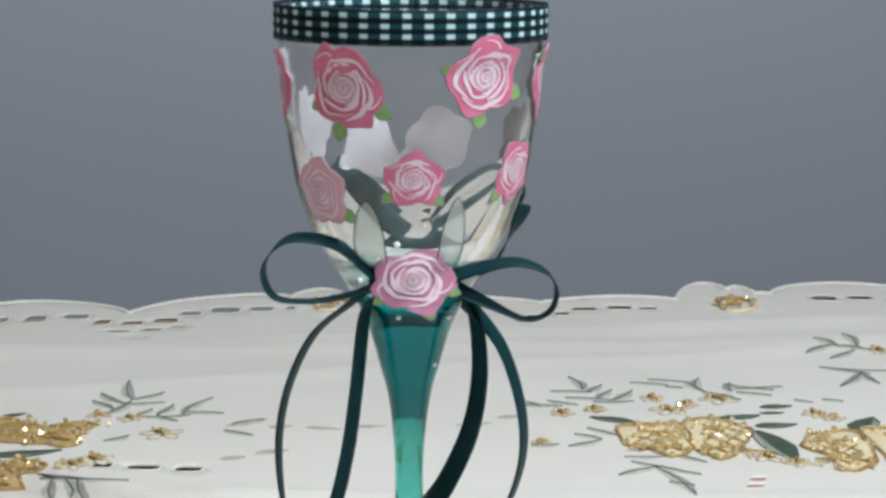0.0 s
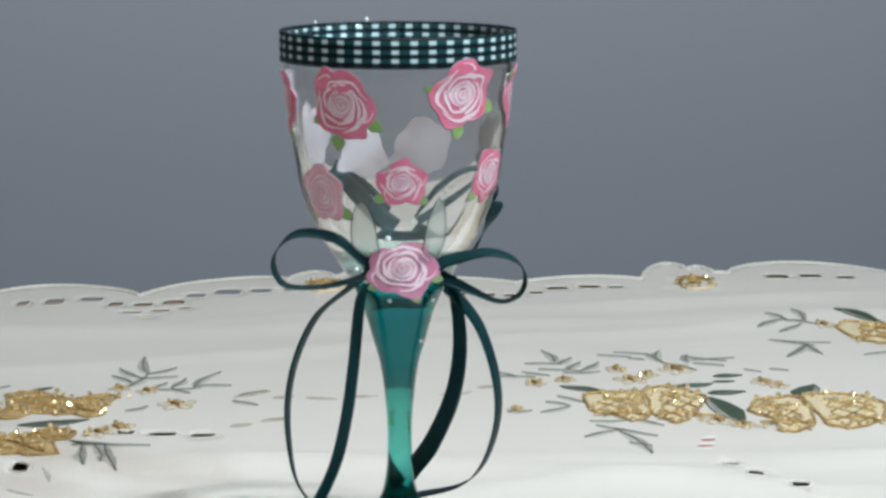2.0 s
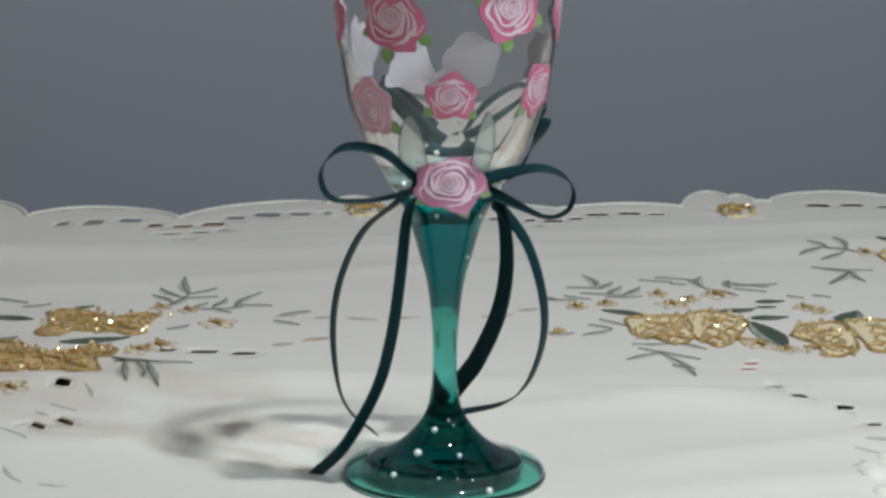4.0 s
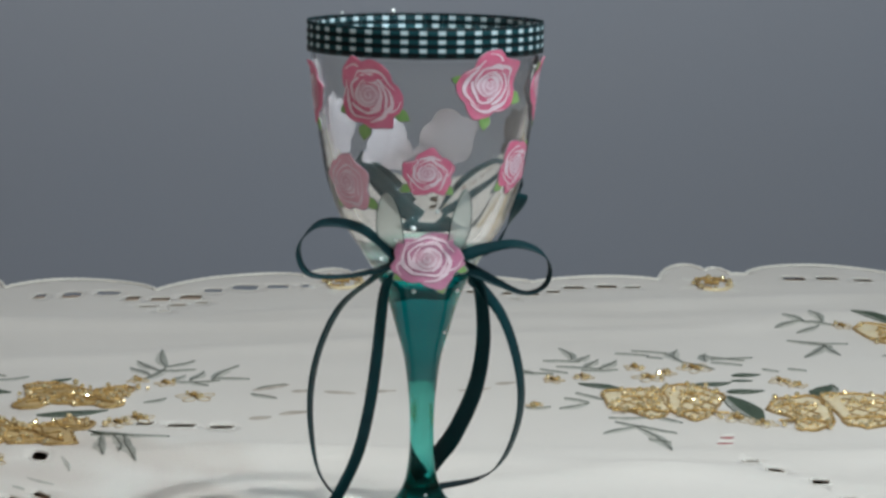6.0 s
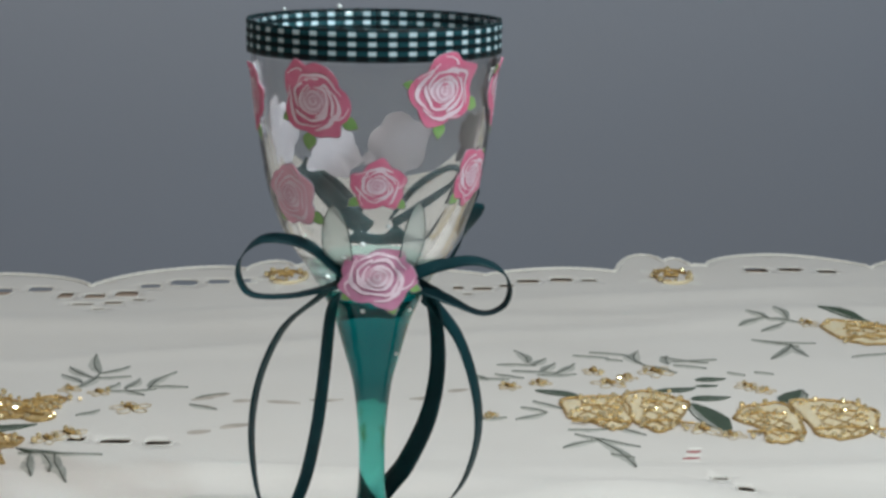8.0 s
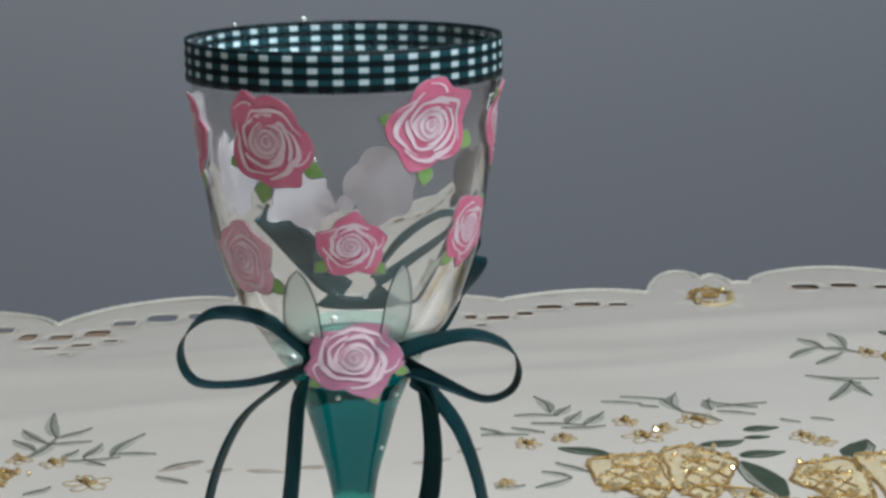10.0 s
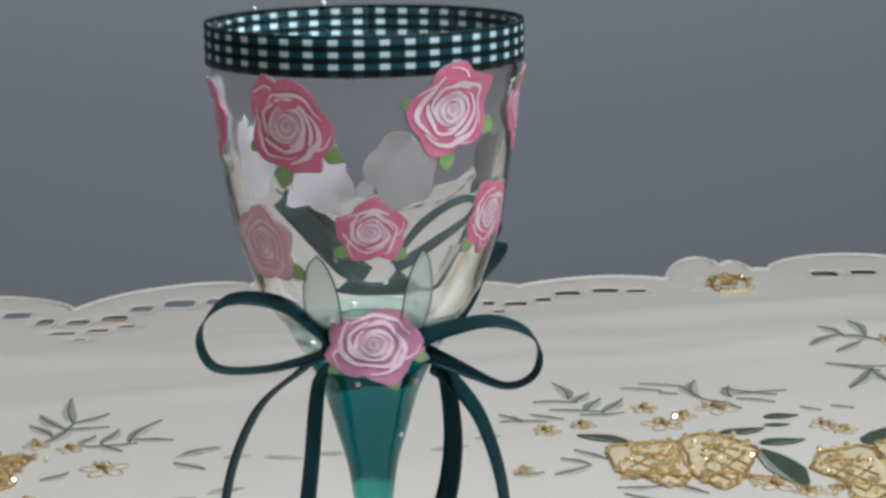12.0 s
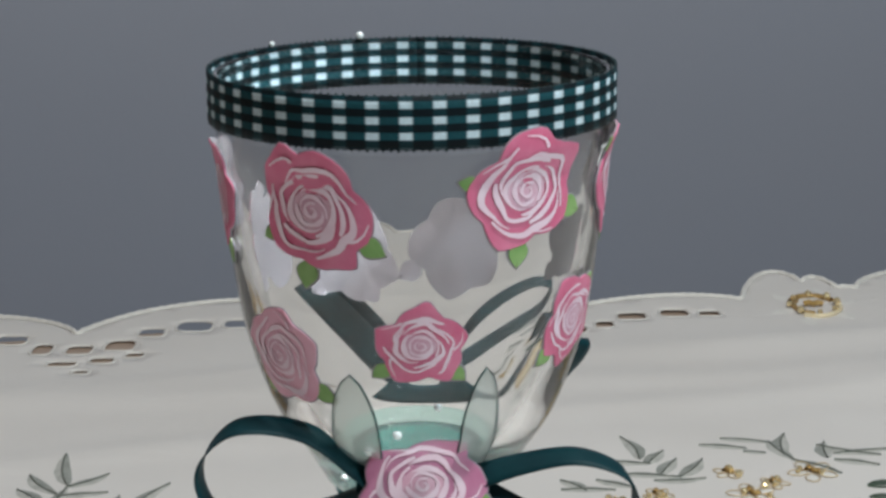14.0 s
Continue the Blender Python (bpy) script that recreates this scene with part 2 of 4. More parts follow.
bowl_glass = solid_glass("clear_glass", haze=0.003)
base_glass = clear_glass("mint_glass", (0.80, 0.95, 0.92), gloss_rough=0.05, haze=0.06)
foot_glass = clear_glass("pale_teal_glass", (0.60, 0.90, 0.85), gloss_rough=0.04, haze=0.02)
film_glass = cloudy_film("shadow_film")
petal_glass = clear_glass("pale_mint_glass", (0.93, 0.98, 0.965), haze=0.30)
rim_glass = clear_glass("dark_teal_edge_glass", (0.12, 0.30, 0.29), haze=0.02)
teal_glass = tinted_glass("teal_glass", (0.012, 0.44, 0.40), (0.0010, 0.150, 0.140), (0.07, 0.55, 0.49), (0.11, 0.56, 0.49), (0.004, 0.43, 0.395))
film_mat = material("white_film", (0.80, 0.81, 0.80), 0.35, vary=0.1, scale=300)
# near-white colour for the beads that imitate lamp reflections
glint_mat = material("painted_glint", (0.92, 0.99, 0.99), 0.22, metal=0.2)
satin = material("dark_teal_satin", (0.0025, 0.034, 0.041), 0.52, spec=0.16, second=(0.0016, 0.022, 0.028), scale=180, bump=0.4, bump_scale=1500, distance=0.0002)
check = gingham("teal_gingham")
picot_mat = material("dark_picot_thread", (0.005, 0.025, 0.028), 0.6, vary=0.3, scale=500)
paper = material("white_paper", (0.33, 0.305, 0.33), 0.7, vary=0.14, scale=150, bump=0.2, bump_scale=800)
petal_mat = material("pink_petal_paper", (0.66, 0.125, 0.245), 0.55, second=(0.74, 0.22, 0.35), scale=170, bump=0.25, bump_scale=900)
# pink lightened to imitate the glare over the lower-left rose
petal_washed = material("glare_washed_petal_paper", (0.74, 0.34, 0.46), 0.55, second=(0.80, 0.47, 0.58), scale=170, bump=0.25, bump_scale=900)
petal_mauve = material("mauve_pink_petal_paper", (0.52, 0.17, 0.30), 0.6, second=(0.60, 0.27, 0.41), scale=170, bump=0.25, bump_scale=900)
line_mat = material("pale_pink_line", (0.84, 0.61, 0.71), 0.6, second=(0.88, 0.71, 0.80), scale=260)
heart_mat = material("lilac_pink_petal_paper", (0.68, 0.36, 0.48), 0.55, second=(0.78, 0.52, 0.62), scale=260, bump=0.2, bump_scale=900)
leaf_mat = material("green_paper_leaf", (0.17, 0.34, 0.09), 0.55, second=(0.27, 0.45, 0.16), scale=260, bump=0.2, bump_scale=900)


# ---------------------------------------------------------------- building helpers
def mesh_of(name, verts, faces, mat, smooth=True):
    me = bpy.data.meshes.new(name)
    me.from_pydata([tuple(v) for v in verts], [], faces)
    me.materials.append(mat)
    if smooth:
        me.polygons.foreach_set("use_smooth", [True] * len(me.polygons))
    me.update()
    return me


def part(name, data, mat, parent, label="", smooth=True):
    """Links a bmesh, or (verts, faces), as one mesh object under a thing or a part."""
    if isinstance(data, tuple):
        me = mesh_of(name, *data, mat, smooth)
    else:
        me = bpy.data.meshes.new(name)
        data.to_mesh(me)
        data.free()
        me.materials.append(mat)
        me.polygons.foreach_set("use_smooth", [True] * len(me.polygons))
    ob = new(name, me)
    ob.parent = parent
    if label:
        tagged(ob, label)
    return ob


def box(x0, y0, z0, x1, y1, z1, bevel=0.0):
    bm = bmesh.new()
    bmesh.ops.create_cube(bm, size=1, matrix=Matrix.LocRotScale(((x0 + x1) / 2, (y0 + y1) / 2, (z0 + z1) / 2), None, (x1 - x0, y1 - y0, z1 - z0)))
    if bevel:
        bmesh.ops.bevel(bm, geom=bm.edges[:], offset=bevel, segments=2, profile=0.5, affect="EDGES")
    return bm


def setting(name, bm, mat, label, category):
    me = bpy.data.meshes.new(name)
    bm.to_mesh(me)
    bm.free()
    me.materials.append(mat)
    return tagged(new(name, me), label, category, kind="structure")


def spline(points, n):
    """n places on a smooth curve through the points."""
    p = [Vector(q) for q in points]
    p = [p[0] * 2 - p[1]] + p + [p[-1] * 2 - p[-2]]
    out = []
    for i in range(n):
        s = i / (n - 1) * (len(points) - 1)
        k = min(int(s), len(points) - 2)
        f = s - k
        a, b, c, d = p[k : k + 4]
        out.append(0.5 * (2 * b + (c - a) * f + (2 * a - 5 * b + 4 * c - d) * f * f + (3 * b - a - 3 * c + d) * f ** 3))
    return out


def lathe(profile, n=72):
    """A turned shape from (radius, height) pairs; radius 0 closes it."""
    verts, faces, rings = [], [], []
    for r, z in profile:
        if r < 1e-6:
            rings.append([len(verts)])
            verts.append((0, 0, z))
        else:
            rings.append(list(range(len(verts), len(verts) + n)))
            verts += [(r * math.sin(2 * math.pi * i / n), -r * math.cos(2 * math.pi * i / n), z) for i in range(n)]
    for a, b in zip(rings, rings[1:]):
        for i in range(n):
            j = (i + 1) % n
            if len(a) == 1 and len(b) == 1:
                continue
            if len(a) == 1:
                faces.append((a[0], b[j], b[i]))
            elif len(b) == 1:
                faces.append((a[i], a[j], b[0]))
            else:
                faces.append((a[i], a[j], b[j], b[i]))
    return verts, faces


def smooth_profile(points, steps=5):
    out = []
    c = spline([(r, z, 0) for r, z in points], (len(points) - 1) * steps + 1)
    return [(max(v.x, 0), v.y) for v in c]


def strip(points, width, ways, thick=0.00028, n=40):
    """A ribbon along a smooth curve. ways: the directions of its width, spread evenly from end to end."""
    c = spline(points, n)
    w = spline(ways, n) if len(ways) > 1 else [Vector(ways[0])] * n
    verts, faces = [], []
    for i, (p, way) in enumerate(zip(c, w)):
        along = (c[min(i + 1, n - 1)] - c[max(i - 1, 0)]).normalized()
        way = (way - along * way.dot(along)).normalized()
        up = along.cross(way)
        for k in range(5):
            s = (k / 2 - 1)
            verts.append(p + way * (s * width / 2) + up * (thick / 2 + 0.00018 * (1 - s * s)))
        for k in range(5):
            s = (1 - k / 2)
            verts.append(p + way * (s * width / 2) - up * (thick / 2 - 0.00018 * (1 - s * s)))
    for i in range(n - 1):
        for k in range(10):
            a, b = i * 10 + k, i * 10 + (k + 1) % 10
            faces.append((a, b, b + 10, a + 10))
    faces.append(tuple(range(9, -1, -1)))
    faces.append(tuple(range((n - 1) * 10, n * 10)))
    return verts, faces


# ---------------------------------------------------------------- the room
BACK = 1.0
wall_back = setting("wall_back", box(-1.26, 0, -0.75, 1.76, 0.1, 1.75), wall_paint, "blue-grey painted wall behind the table", "wall")
wall_back.location = (0, BACK, 0)
wall_back.rotation_euler = (0, 0, math.atan(0.2))
# unseen walls, floor and ceiling, added to close the room and bounce light
setting("wall_front", box(-1.7, -2.7, -0.75, 1.7, -2.6, 1.75), room_paint, "plain pale wall closing the room", "wall")
setting("wall_west", box(-1.3, -2.7, -0.75, -1.2, BACK + 0.45, 1.75), bounce_paint, "unseen side wall tinted to bounce warm light", "wall")
setting("wall_east", box(1.7, -2.7, -0.75, 1.8, BACK + 0.45, 1.75), room_paint, "plain pale side wall of the room", "wall")
setting("floor", box(-1.8, -2.7, -0.85, 1.8, BACK + 0.45, -0.75), carpet_mat, "brown boarded floor under the table", "floor")
setting("ceiling", box(-1.8, -2.7, 1.75, 1.8, BACK + 0.45, 1.85), room_paint, "plain pale ceiling of the room", "ceiling")

table = tagged(new("table"), "brown wooden table under the cream cloth", "table")
table.location = (0, 0.507, -0.75)
table.rotation_euler = (0, 0, math.atan(0.2))
part("tabletop", box(-0.66, -1.10, 0.714, 0.66, 0.003, 0.7484, 0.004), wood, table)
for sx in (-1, 1):
    for y in (-1.04, -0.06):
        part("leg", box(sx * 0.59 - 0.03, y - 0.03, 0, sx * 0.59 + 0.03, y + 0.03, 0.7138, 0.004), wood, table)

# ---------------------------------------------------------------- the tablecloth
# scalloped edge: start of each lobe, the depth there, and how far the lobe swells
LOBES = [(-0.47, 0.49, 0.05), (-0.395, 0.49, 0.05), (-0.318, 0.482, 0.050), (-0.232, 0.480, 0.029), (-0.150, 0.478, 0.024), (-0.074, 0.524, 0.024), (-0.048, 0.535, 0.022),
         (-0.025, 0.525, 0.012), (0.052, 0.522, 0.012), (0.122, 0.533, 0.032), (0.150, 0.559, 0.014), (0.1635, 0.5515, 0.002), (0.172, 0.551, 0.038),
         (0.262, 0.551, 0.03), (0.34, 0.55, 0.03), (0.42, 0.55, 0.03), (0.49, 0.55, 0.0)]


def edge_y(x):
    for (xa, ya, swell), (xb, yb, _) in zip(LOBES, LOBES[1:]):
        if xa <= x <= xb:
            s = (x - xa) / (xb - xa)
            return ya + (yb - ya) * s + swell * math.sin(math.pi * s) ** 0.6 - 0.0072 - 0.003 * math.tanh(x / 0.06)
    return 0.5


def cloth_z(x, y):
    """The lie of the cloth: shallow waves and a few ironed creases; flat under the glass."""
    near = min(1.0, max(0.0, (math.hypot(x, y) - 0.045) / 0.06))
    z = 0.0018 * noise.noise((x * 7, y * 5, 0.3)) + 0.0015 * noise.noise((x * 13 + y * 5, y * 17, 4.0))
    for k, (cx, cy, a, wide) in enumerate(((0.02, 0.40, 0.12, 0.012), (-0.05, 0.335, 0.30, 0.012), (0.12, 0.10, -0.18, 0.009), (0.10, 0.035, 0.45, 0.009), (0.12, 0.455, 0.22, 0.012), (0.10, -0.01, 0.30, 0.009), (0.12, 0.135, 0.05, 0.009), (-0.11, 0.045, 0.30, 0.010))):
        d = (y - cy - (x - cx) * a) / wide
        z += 0.0036 * math.exp(-d * d) * (0.6 + 0.4 * noise.noise((x * 9, k, 1)))
    return near * max(z, -0.0004 + 0.15 * (z + 0.0004))


# openwork: middle, width and depth of each slot cut through the cloth
SLOTS_EDGE = [(-0.209, 0.456, 0.006, 0.012), (-0.193, 0.460, 0.010, 0.014), (-0.1745, 0.467, 0.012, 0.011), (-0.1600, 0.454, 0.0075, 0.012),
              (-0.1453, 0.453, 0.010, 0.010), (-0.1300, 0.459, 0.0115, 0.012), (-0.1200, 0.477, 0.010, 0.009), (-0.1037, 0.4855, 0.014, 0.011),
              (-0.0862, 0.489, 0.0115, 0.009), (0.0372, 0.480, 0.005, 0.010), (0.0495, 0.478, 0.010, 0.010), (0.0622, 0.486, 0.007, 0.009),
              (0.0740, 0.499, 0.0116, 0.0095), (0.0918, 0.5035, 0.0116, 0.0095), (0.1062, 0.503, 0.0085, 0.007), (0.1981, 0.533, 0.0125, 0.012),
              (0.2171, 0.536, 0.012, 0.011), (0.236, 0.531, 0.010, 0.010)]
SLOTS_SECOND = [(-0.1488, 0.4325, 0.011, 0.0055), (-0.1341, 0.4376, 0.009, 0.0065), (-0.1224, 0.445, 0.0067, 0.0055), (-0.1397, 0.421, 0.006, 0.0042),
                (0.0416, 0.4613, 0.005, 0.007), (-0.070, 0.492, 0.008, 0.008), (0.02, 0.483, 0.009, 0.009), (0.004, 0.487, 0.009, 0.008)]
SLOTS_INNER = [(-0.1155, 0.1715, 0.007, 0.0075), (-0.1003, 0.1692, 0.0114, 0.008), (-0.0839, 0.1679, 0.0096, 0.008), (-0.1462, 0.0555, 0.006, 0.008, -1.1),
               (-0.1376, 0.062, 0.007, 0.008, -1.0), (-0.1475, 0.1130, 0.006, 0.009, -0.3), (0.125, 0.122, 0.0055, 0.007),
               (0.1328, 0.1096, 0.006, 0.008), (0.1471, 0.0927, 0.0063, 0.0065), (0.1548, 0.0732, 0.005, 0.0075)]
SLOTS = SLOTS_EDGE + SLOTS_SECOND + [(x, y, w, d * 0.72, *rest) for x, y, w, d, *rest in SLOTS_INNER]


def slot_ring(cx, cy, w, d, slant=0.0, grow=0.0, n=14):
    """A slot with rounded ends, slightly uneven."""
    pts = []
    d *= 1.25
    for i in range(n):
        a = 2 * math.pi * i / n
        c, s = math.cos(a), math.sin(a)
        e = 0.55
        pts.append((cx + (w / 2 + grow) * math.copysign(abs(c) ** e, c), cy + (d / 2 + grow) * math.copysign(abs(s) ** e, s) * (1 + 0.12 * noise.noise((cx * 99, i, cy * 99)))))
    return [(x, y + slant * (x - cx)) for x, y in pts]


def build_cloth():
    from mathutils.geometry import delaunay_2d_cdt
    x0, x1, y0 = -0.46, 0.48, -0.50
    pts, edges = [], []

    def loop(ring):
        s = len(pts)
        pts.extend(Vector(p) for p in ring)
        edges.extend((s + i, s + (i + 1) % len(ring)) for i in range(len(ring)))

    n = 420
    rim = [(x0 + (x1 - x0) * i / n, edge_y(x0 + (x1 - x0) * i / n)) for i in range(n + 1)]
    loop(rim + [(x1, y0), (x0, y0)])
    for s in SLOTS:
        loop(slot_ring(*s))
    step = 0.0075
    for j in range(int((0.6 - y0) / step)):
        for i in range(int((x1 - x0) / step)):
            x, y = x0 + step * (i + 0.5 + 0.2 * math.sin(j * 2.1)), y0 + step * (j + 0.5)
            if x < x1 - 0.003 and y < edge_y(x) - 0.004 and not any(abs(x - s[0]) < s[2] / 2 + 0.0015 and abs(y - s[1]) < s[3] / 2 + 0.0015 + (0.004 if len(s) > 4 else 0) for s in SLOTS):
                pts.append(Vector((x, y)))
    v, _, f, *_ = delaunay_2d_cdt(pts, edges, [], 0, 1e-6)
    rings = [slot_ring(*s) for s in SLOTS]

    def inside(ring, x, y):
        hit = False
        for (xa, ya), (xb, yb) in zip(ring, ring[1:] + ring[:1]):
            if (ya > y) != (yb > y) and x < (xb - xa) * (y - ya) / (yb - ya) + xa:
                hit = not hit
        return hit

    keep = []
    for t in f:
        cx, cy = sum(v[i].x for i in t) / 3, sum(v[i].y for i in t) / 3
        if cy > edge_y(cx) or any(abs(cx - s[0]) < s[2] and abs(cy - s[1]) < s[3] + 0.005 and inside(r, cx, cy) for s, r in zip(SLOTS, rings)):
            continue
        keep.append(tuple(t))
    me = mesh_of("tablecloth", [(p.x, p.y, cloth_z(p.x, p.y)) for p in v], keep, linen)
    ob = new("tablecloth", me)
    mod = ob.modifiers.new("thickness", "SOLIDIFY")
    mod.thickness, mod.offset = 0.0005, -1
    return tagged(ob, "cream linen tablecloth with scalloped cutwork edge and gold bells", "tablecloth")


cloth = build_cloth()


def cord(points, radius, n_side=6):
    verts, faces = [], []
    for i, p in enumerate(points):
        a, b = Vector(points[max(i - 1, 0)]), Vector(points[min(i + 1, len(points) - 1)])
        along = (b - a).normalized()
        side = along.cross((0, 0, 1)).normalized()
        up = side.cross(along)
        for k in range(n_side):
            c = 2 * math.pi * k / n_side
            verts.append(Vector(p) + side * (math.cos(c) * radius) + up * (math.sin(c) * radius))
    for i in range(len(points) - 1):
        for k in range(n_side):
            a, b = i * n_side + k, i * n_side + (k + 1) % n_side
            faces.append((a, b, b + n_side, a + n_side))
    return verts, faces


def joined(chunks):
    verts, faces = [], []
    for v, f in chunks:
        s = len(verts)
        verts += v
        faces += [tuple(i + s for i in q) for q in f]
    return verts, faces


# satin-stitched hem, and a stitched ring round every slot
hem_points = []
for i in range(700):
    x = -0.46 + 0.94 * i / 699
    y = edge_y(x) - 0.0006
    hem_points.append((x, y, cloth_z(x, y) + 0.0002 + 0.0002 * math.sin(i * 2.2)))
part("hem", cord(hem_points, 0.0012), hem_thread, cloth, "raised cream satin-stitched scalloped hem")
for s in SLOTS:
    ring = slot_ring(*s, grow=0.0007)
    ring = [(x, y, cloth_z(x, y) + 0.0001) for x, y in ring + ring[:2]]
    part("slot_stitching", cord(ring, 0.0004, 5), hem_thread, cloth)


def blade(xa, ya, xb, yb, half, mat, name="embroidered_leaf"):
    """A stitched leaf from its root to its tip: a sheer domed fill, a dark outline and midrib. Holly leaves have one dark half."""
    length = math.hypot(xb - xa, yb - ya)
    ux, uy = (xb - xa) / length, (yb - ya) / length
    if ux < 0:
        side = -1
    else:
        side = 1
    half = min(half, 0.30 * length) if mat in (needle_green, holly_green) else half
    n = 11
    rows = []
    for i in range(n):
        s = i / (n - 1)
        h = half * (math.sin(math.pi * (0.05 + 0.90 * s) ** 0.85)) * (1 + 0.12 * noise.noise((xa * 200, ya * 200, i)))
        bend = 0.07 * length * math.sin(math.pi * s) * math.sin(xa * 900)
        row = []
        for f, up in ((-1, -0.0001), (-0.5, 0.00025), (0, 0.00035), (0.5, 0.0003), (1, 0.0)):
            x = xa + ux * length * s - uy * side * (h * f + bend)
            y = ya + uy * length * s + ux * side * (h * f + bend)
            row.append((x, y, cloth_z(x, y) + up))
        rows.append(row)

    def surface(k0, k1):
        w = k1 - k0 + 1
        verts = [p for row in rows for p in row[k0 : k1 + 1]]
        faces = [(i * w + k, i * w + k + 1, (i + 1) * w + k + 1, (i + 1) * w + k) for i in range(n - 1) for k in range(w - 1)]
        return verts, faces

    def line(k, r, up=0.0):
        return cord([(x, y, z + up) for x, y, z in (row[k] for row in rows)], r, 4)

    if mat == needle_green:
        leaf = part(name, surface(2, 4), sage, cloth)
        part("pale_half", surface(0, 2), pale_green, leaf)
        part("midrib_stitch", line(2, 0.00036), needle_green, leaf)
    elif mat == holly_green:
        leaf = part(name, surface(0, 1), sage, cloth)
        part("dark_half", surface(1, 4), holly_green, leaf)
        part("outline_stitch", line(0, 0.0004, 0.0003), holly_green, leaf)
    else:
        leaf = part(name, surface(0, 4), mat, cloth)
    return leaf


BEAD = [(0, -1, 0)] + [(math.cos(k * 1.0472) * math.cos(e), math.sin(e), math.sin(k * 1.0472) * math.cos(e)) for e in (-0.6, 0.1, 0.8) for k in range(6)] + [(0, 1, 0)]
BEAD_FACES = ([(0, 1 + k, 1 + (k + 1) % 6) for k in range(6)] + [(1 + r * 6 + k, 7 + r * 6 + k, 7 + r * 6 + (k + 1) % 6, 1 + r * 6 + (k + 1) % 6) for r in range(2) for k in range(6)]
              + [(19, 13 + (k + 1) % 6, 13 + k) for k in range(6)])


def beads(places, radius, name, parent):
    """Small faceted gold beads, each turned its own way, joined into one cluster."""
    chunks = []
    for x, y, up in places:
        turn = Euler((random.uniform(0, 3), random.uniform(0, 3), random.uniform(0, 3))).to_matrix()
        r = radius * random.uniform(0.7, 1.25)
        c = Vector((x, y, cloth_z(x, y) + up + r * 0.5))
        chunks.append(([c + turn @ Vector(p) * r for p in BEAD], BEAD_FACES))
    me = mesh_of(name, *joined(chunks), sequin_mat, smooth=False)
    ob = new(name, me)
    ob.parent = parent
    return tagged(ob, "glittering gold beads", kind="stuff")


def gold_bell(cx, cy, w, d, turn, sequins=8, shape=None, fill=None):
    """A padded gold motif with a corded border and sequins: a bell seen from its side."""
    c, s = math.cos(turn), math.sin(turn)

    def place(u, v, up):
        x, y = cx + c * u * w - s * v * d, cy + s * u * w + c * v * d
        return (x, y, cloth_z(x, y) + up)

    ring = []
    n_half = 20
    half = [(0.0, 0.5), (0.15, 0.44), (0.22, 0.22), (0.30, -0.05), (0.56, -0.30), (0.42, -0.50), (0.20, -0.38), (0.0, -0.53)]
    side = [(half[0][0], half[0][1])]
    for i in range(1, n_half):
        s_at = i / (n_half) * (len(half) - 1)
        k = int(s_at)
        f = s_at - k
        side.append((half[k][0] * (1 - f) + half[k + 1][0] * f, half[k][1] * (1 - f) + half[k + 1][1] * f))
    loop = side + [half[-1]] + [(-u, v) for u, v in side[:0:-1]]
    if shape:
        loop = []
        for (ua, va), (ub, vb) in zip(shape, shape[1:] + shape[:1]):
            loop += [(((ua + (ub - ua) * f) - cx) / w, ((va + (vb - va) * f) - cy) / d) for f in (0, 0.25, 0.5, 0.75)]
        loop = [tuple(0.25 * loop[i - 1][k] + 0.5 * loop[i][k] + 0.25 * loop[(i + 1) % len(loop)][k] for k in (0, 1)) for i in range(len(loop))]
    for i, (u, v) in enumerate(loop):
        jag = 1 + 0.10 * noise.noise((i * 0.9, cx * 300, cy * 300))
        ring.append((u * jag, v * jag))
    n = len(ring)
    verts, faces = [], []
    for k, f in enumerate((1.0, 0.85, 0.6, 0.3)):
        for u, v in ring:
            lump = 0.0007 * noise.noise((u * 9 + cx * 50, v * 9 + cy * 50, 2))
            verts.append(place(u * f, v * f, -0.0002 if k == 0 else 0.0007 + 0.0005 * (1 - f) + lump))
    for k in range(3):
        for i in range(n):
            j = (i + 1) % n
            faces.append((k * n + i, k * n + j, (k + 1) * n + j, (k + 1) * n + i))
    faces.append(tuple(3 * n + i for i in range(n)))
    body = part("gold_bell", (verts, faces), fill or pale_gold, cloth, "padded gold-thread bell")
    border = [place(u, v, 0.0006) for u, v in ring + ring[:2]]
    part("corded_border", cord(border, 0.0007, 5), gold_thread, body)
    for v0, wide in ((-0.26, 0.40), (0.16, 0.22)):
        stripe = [place(u, v0 + 0.03 * math.cos(u * 9), 0.0014) for u in np.linspace(-wide, wide, 12)]
        part("corded_band", cord(stripe, 0.0006, 5), gold_thread, body)
    for k in range(6):
        slope = 1 if k % 2 else -1
        off = (k // 2 - 1) * 0.24 - 0.12
        lattice = []
        for u in np.linspace(-0.26, 0.26, 9):
            v = off + slope * 0.8 * u
            if -0.40 < v < 0.36 and abs(u) < 0.30 - 0.28 * v:
                lattice.append(place(u, v, 0.0013))
        if len(lattice) > 3:
            part("lattice_cord", cord(lattice, 0.0004, 4), gold_thread, body)
    spots = []
    for k in range(sequins):
        u, v = random.uniform(-0.36, 0.36), random.uniform(-0.44, 0.44)
        spots.append((*place(u, v, 0)[:2], 0.0009))
    for k in range(sequins // 3):
        u, v = ring[random.randrange(n)]
        spots.append((*place(u * 0.97, v * 0.97, 0)[:2], 0.0007))
    beads(spots, 0.0012, "beadwork", body)


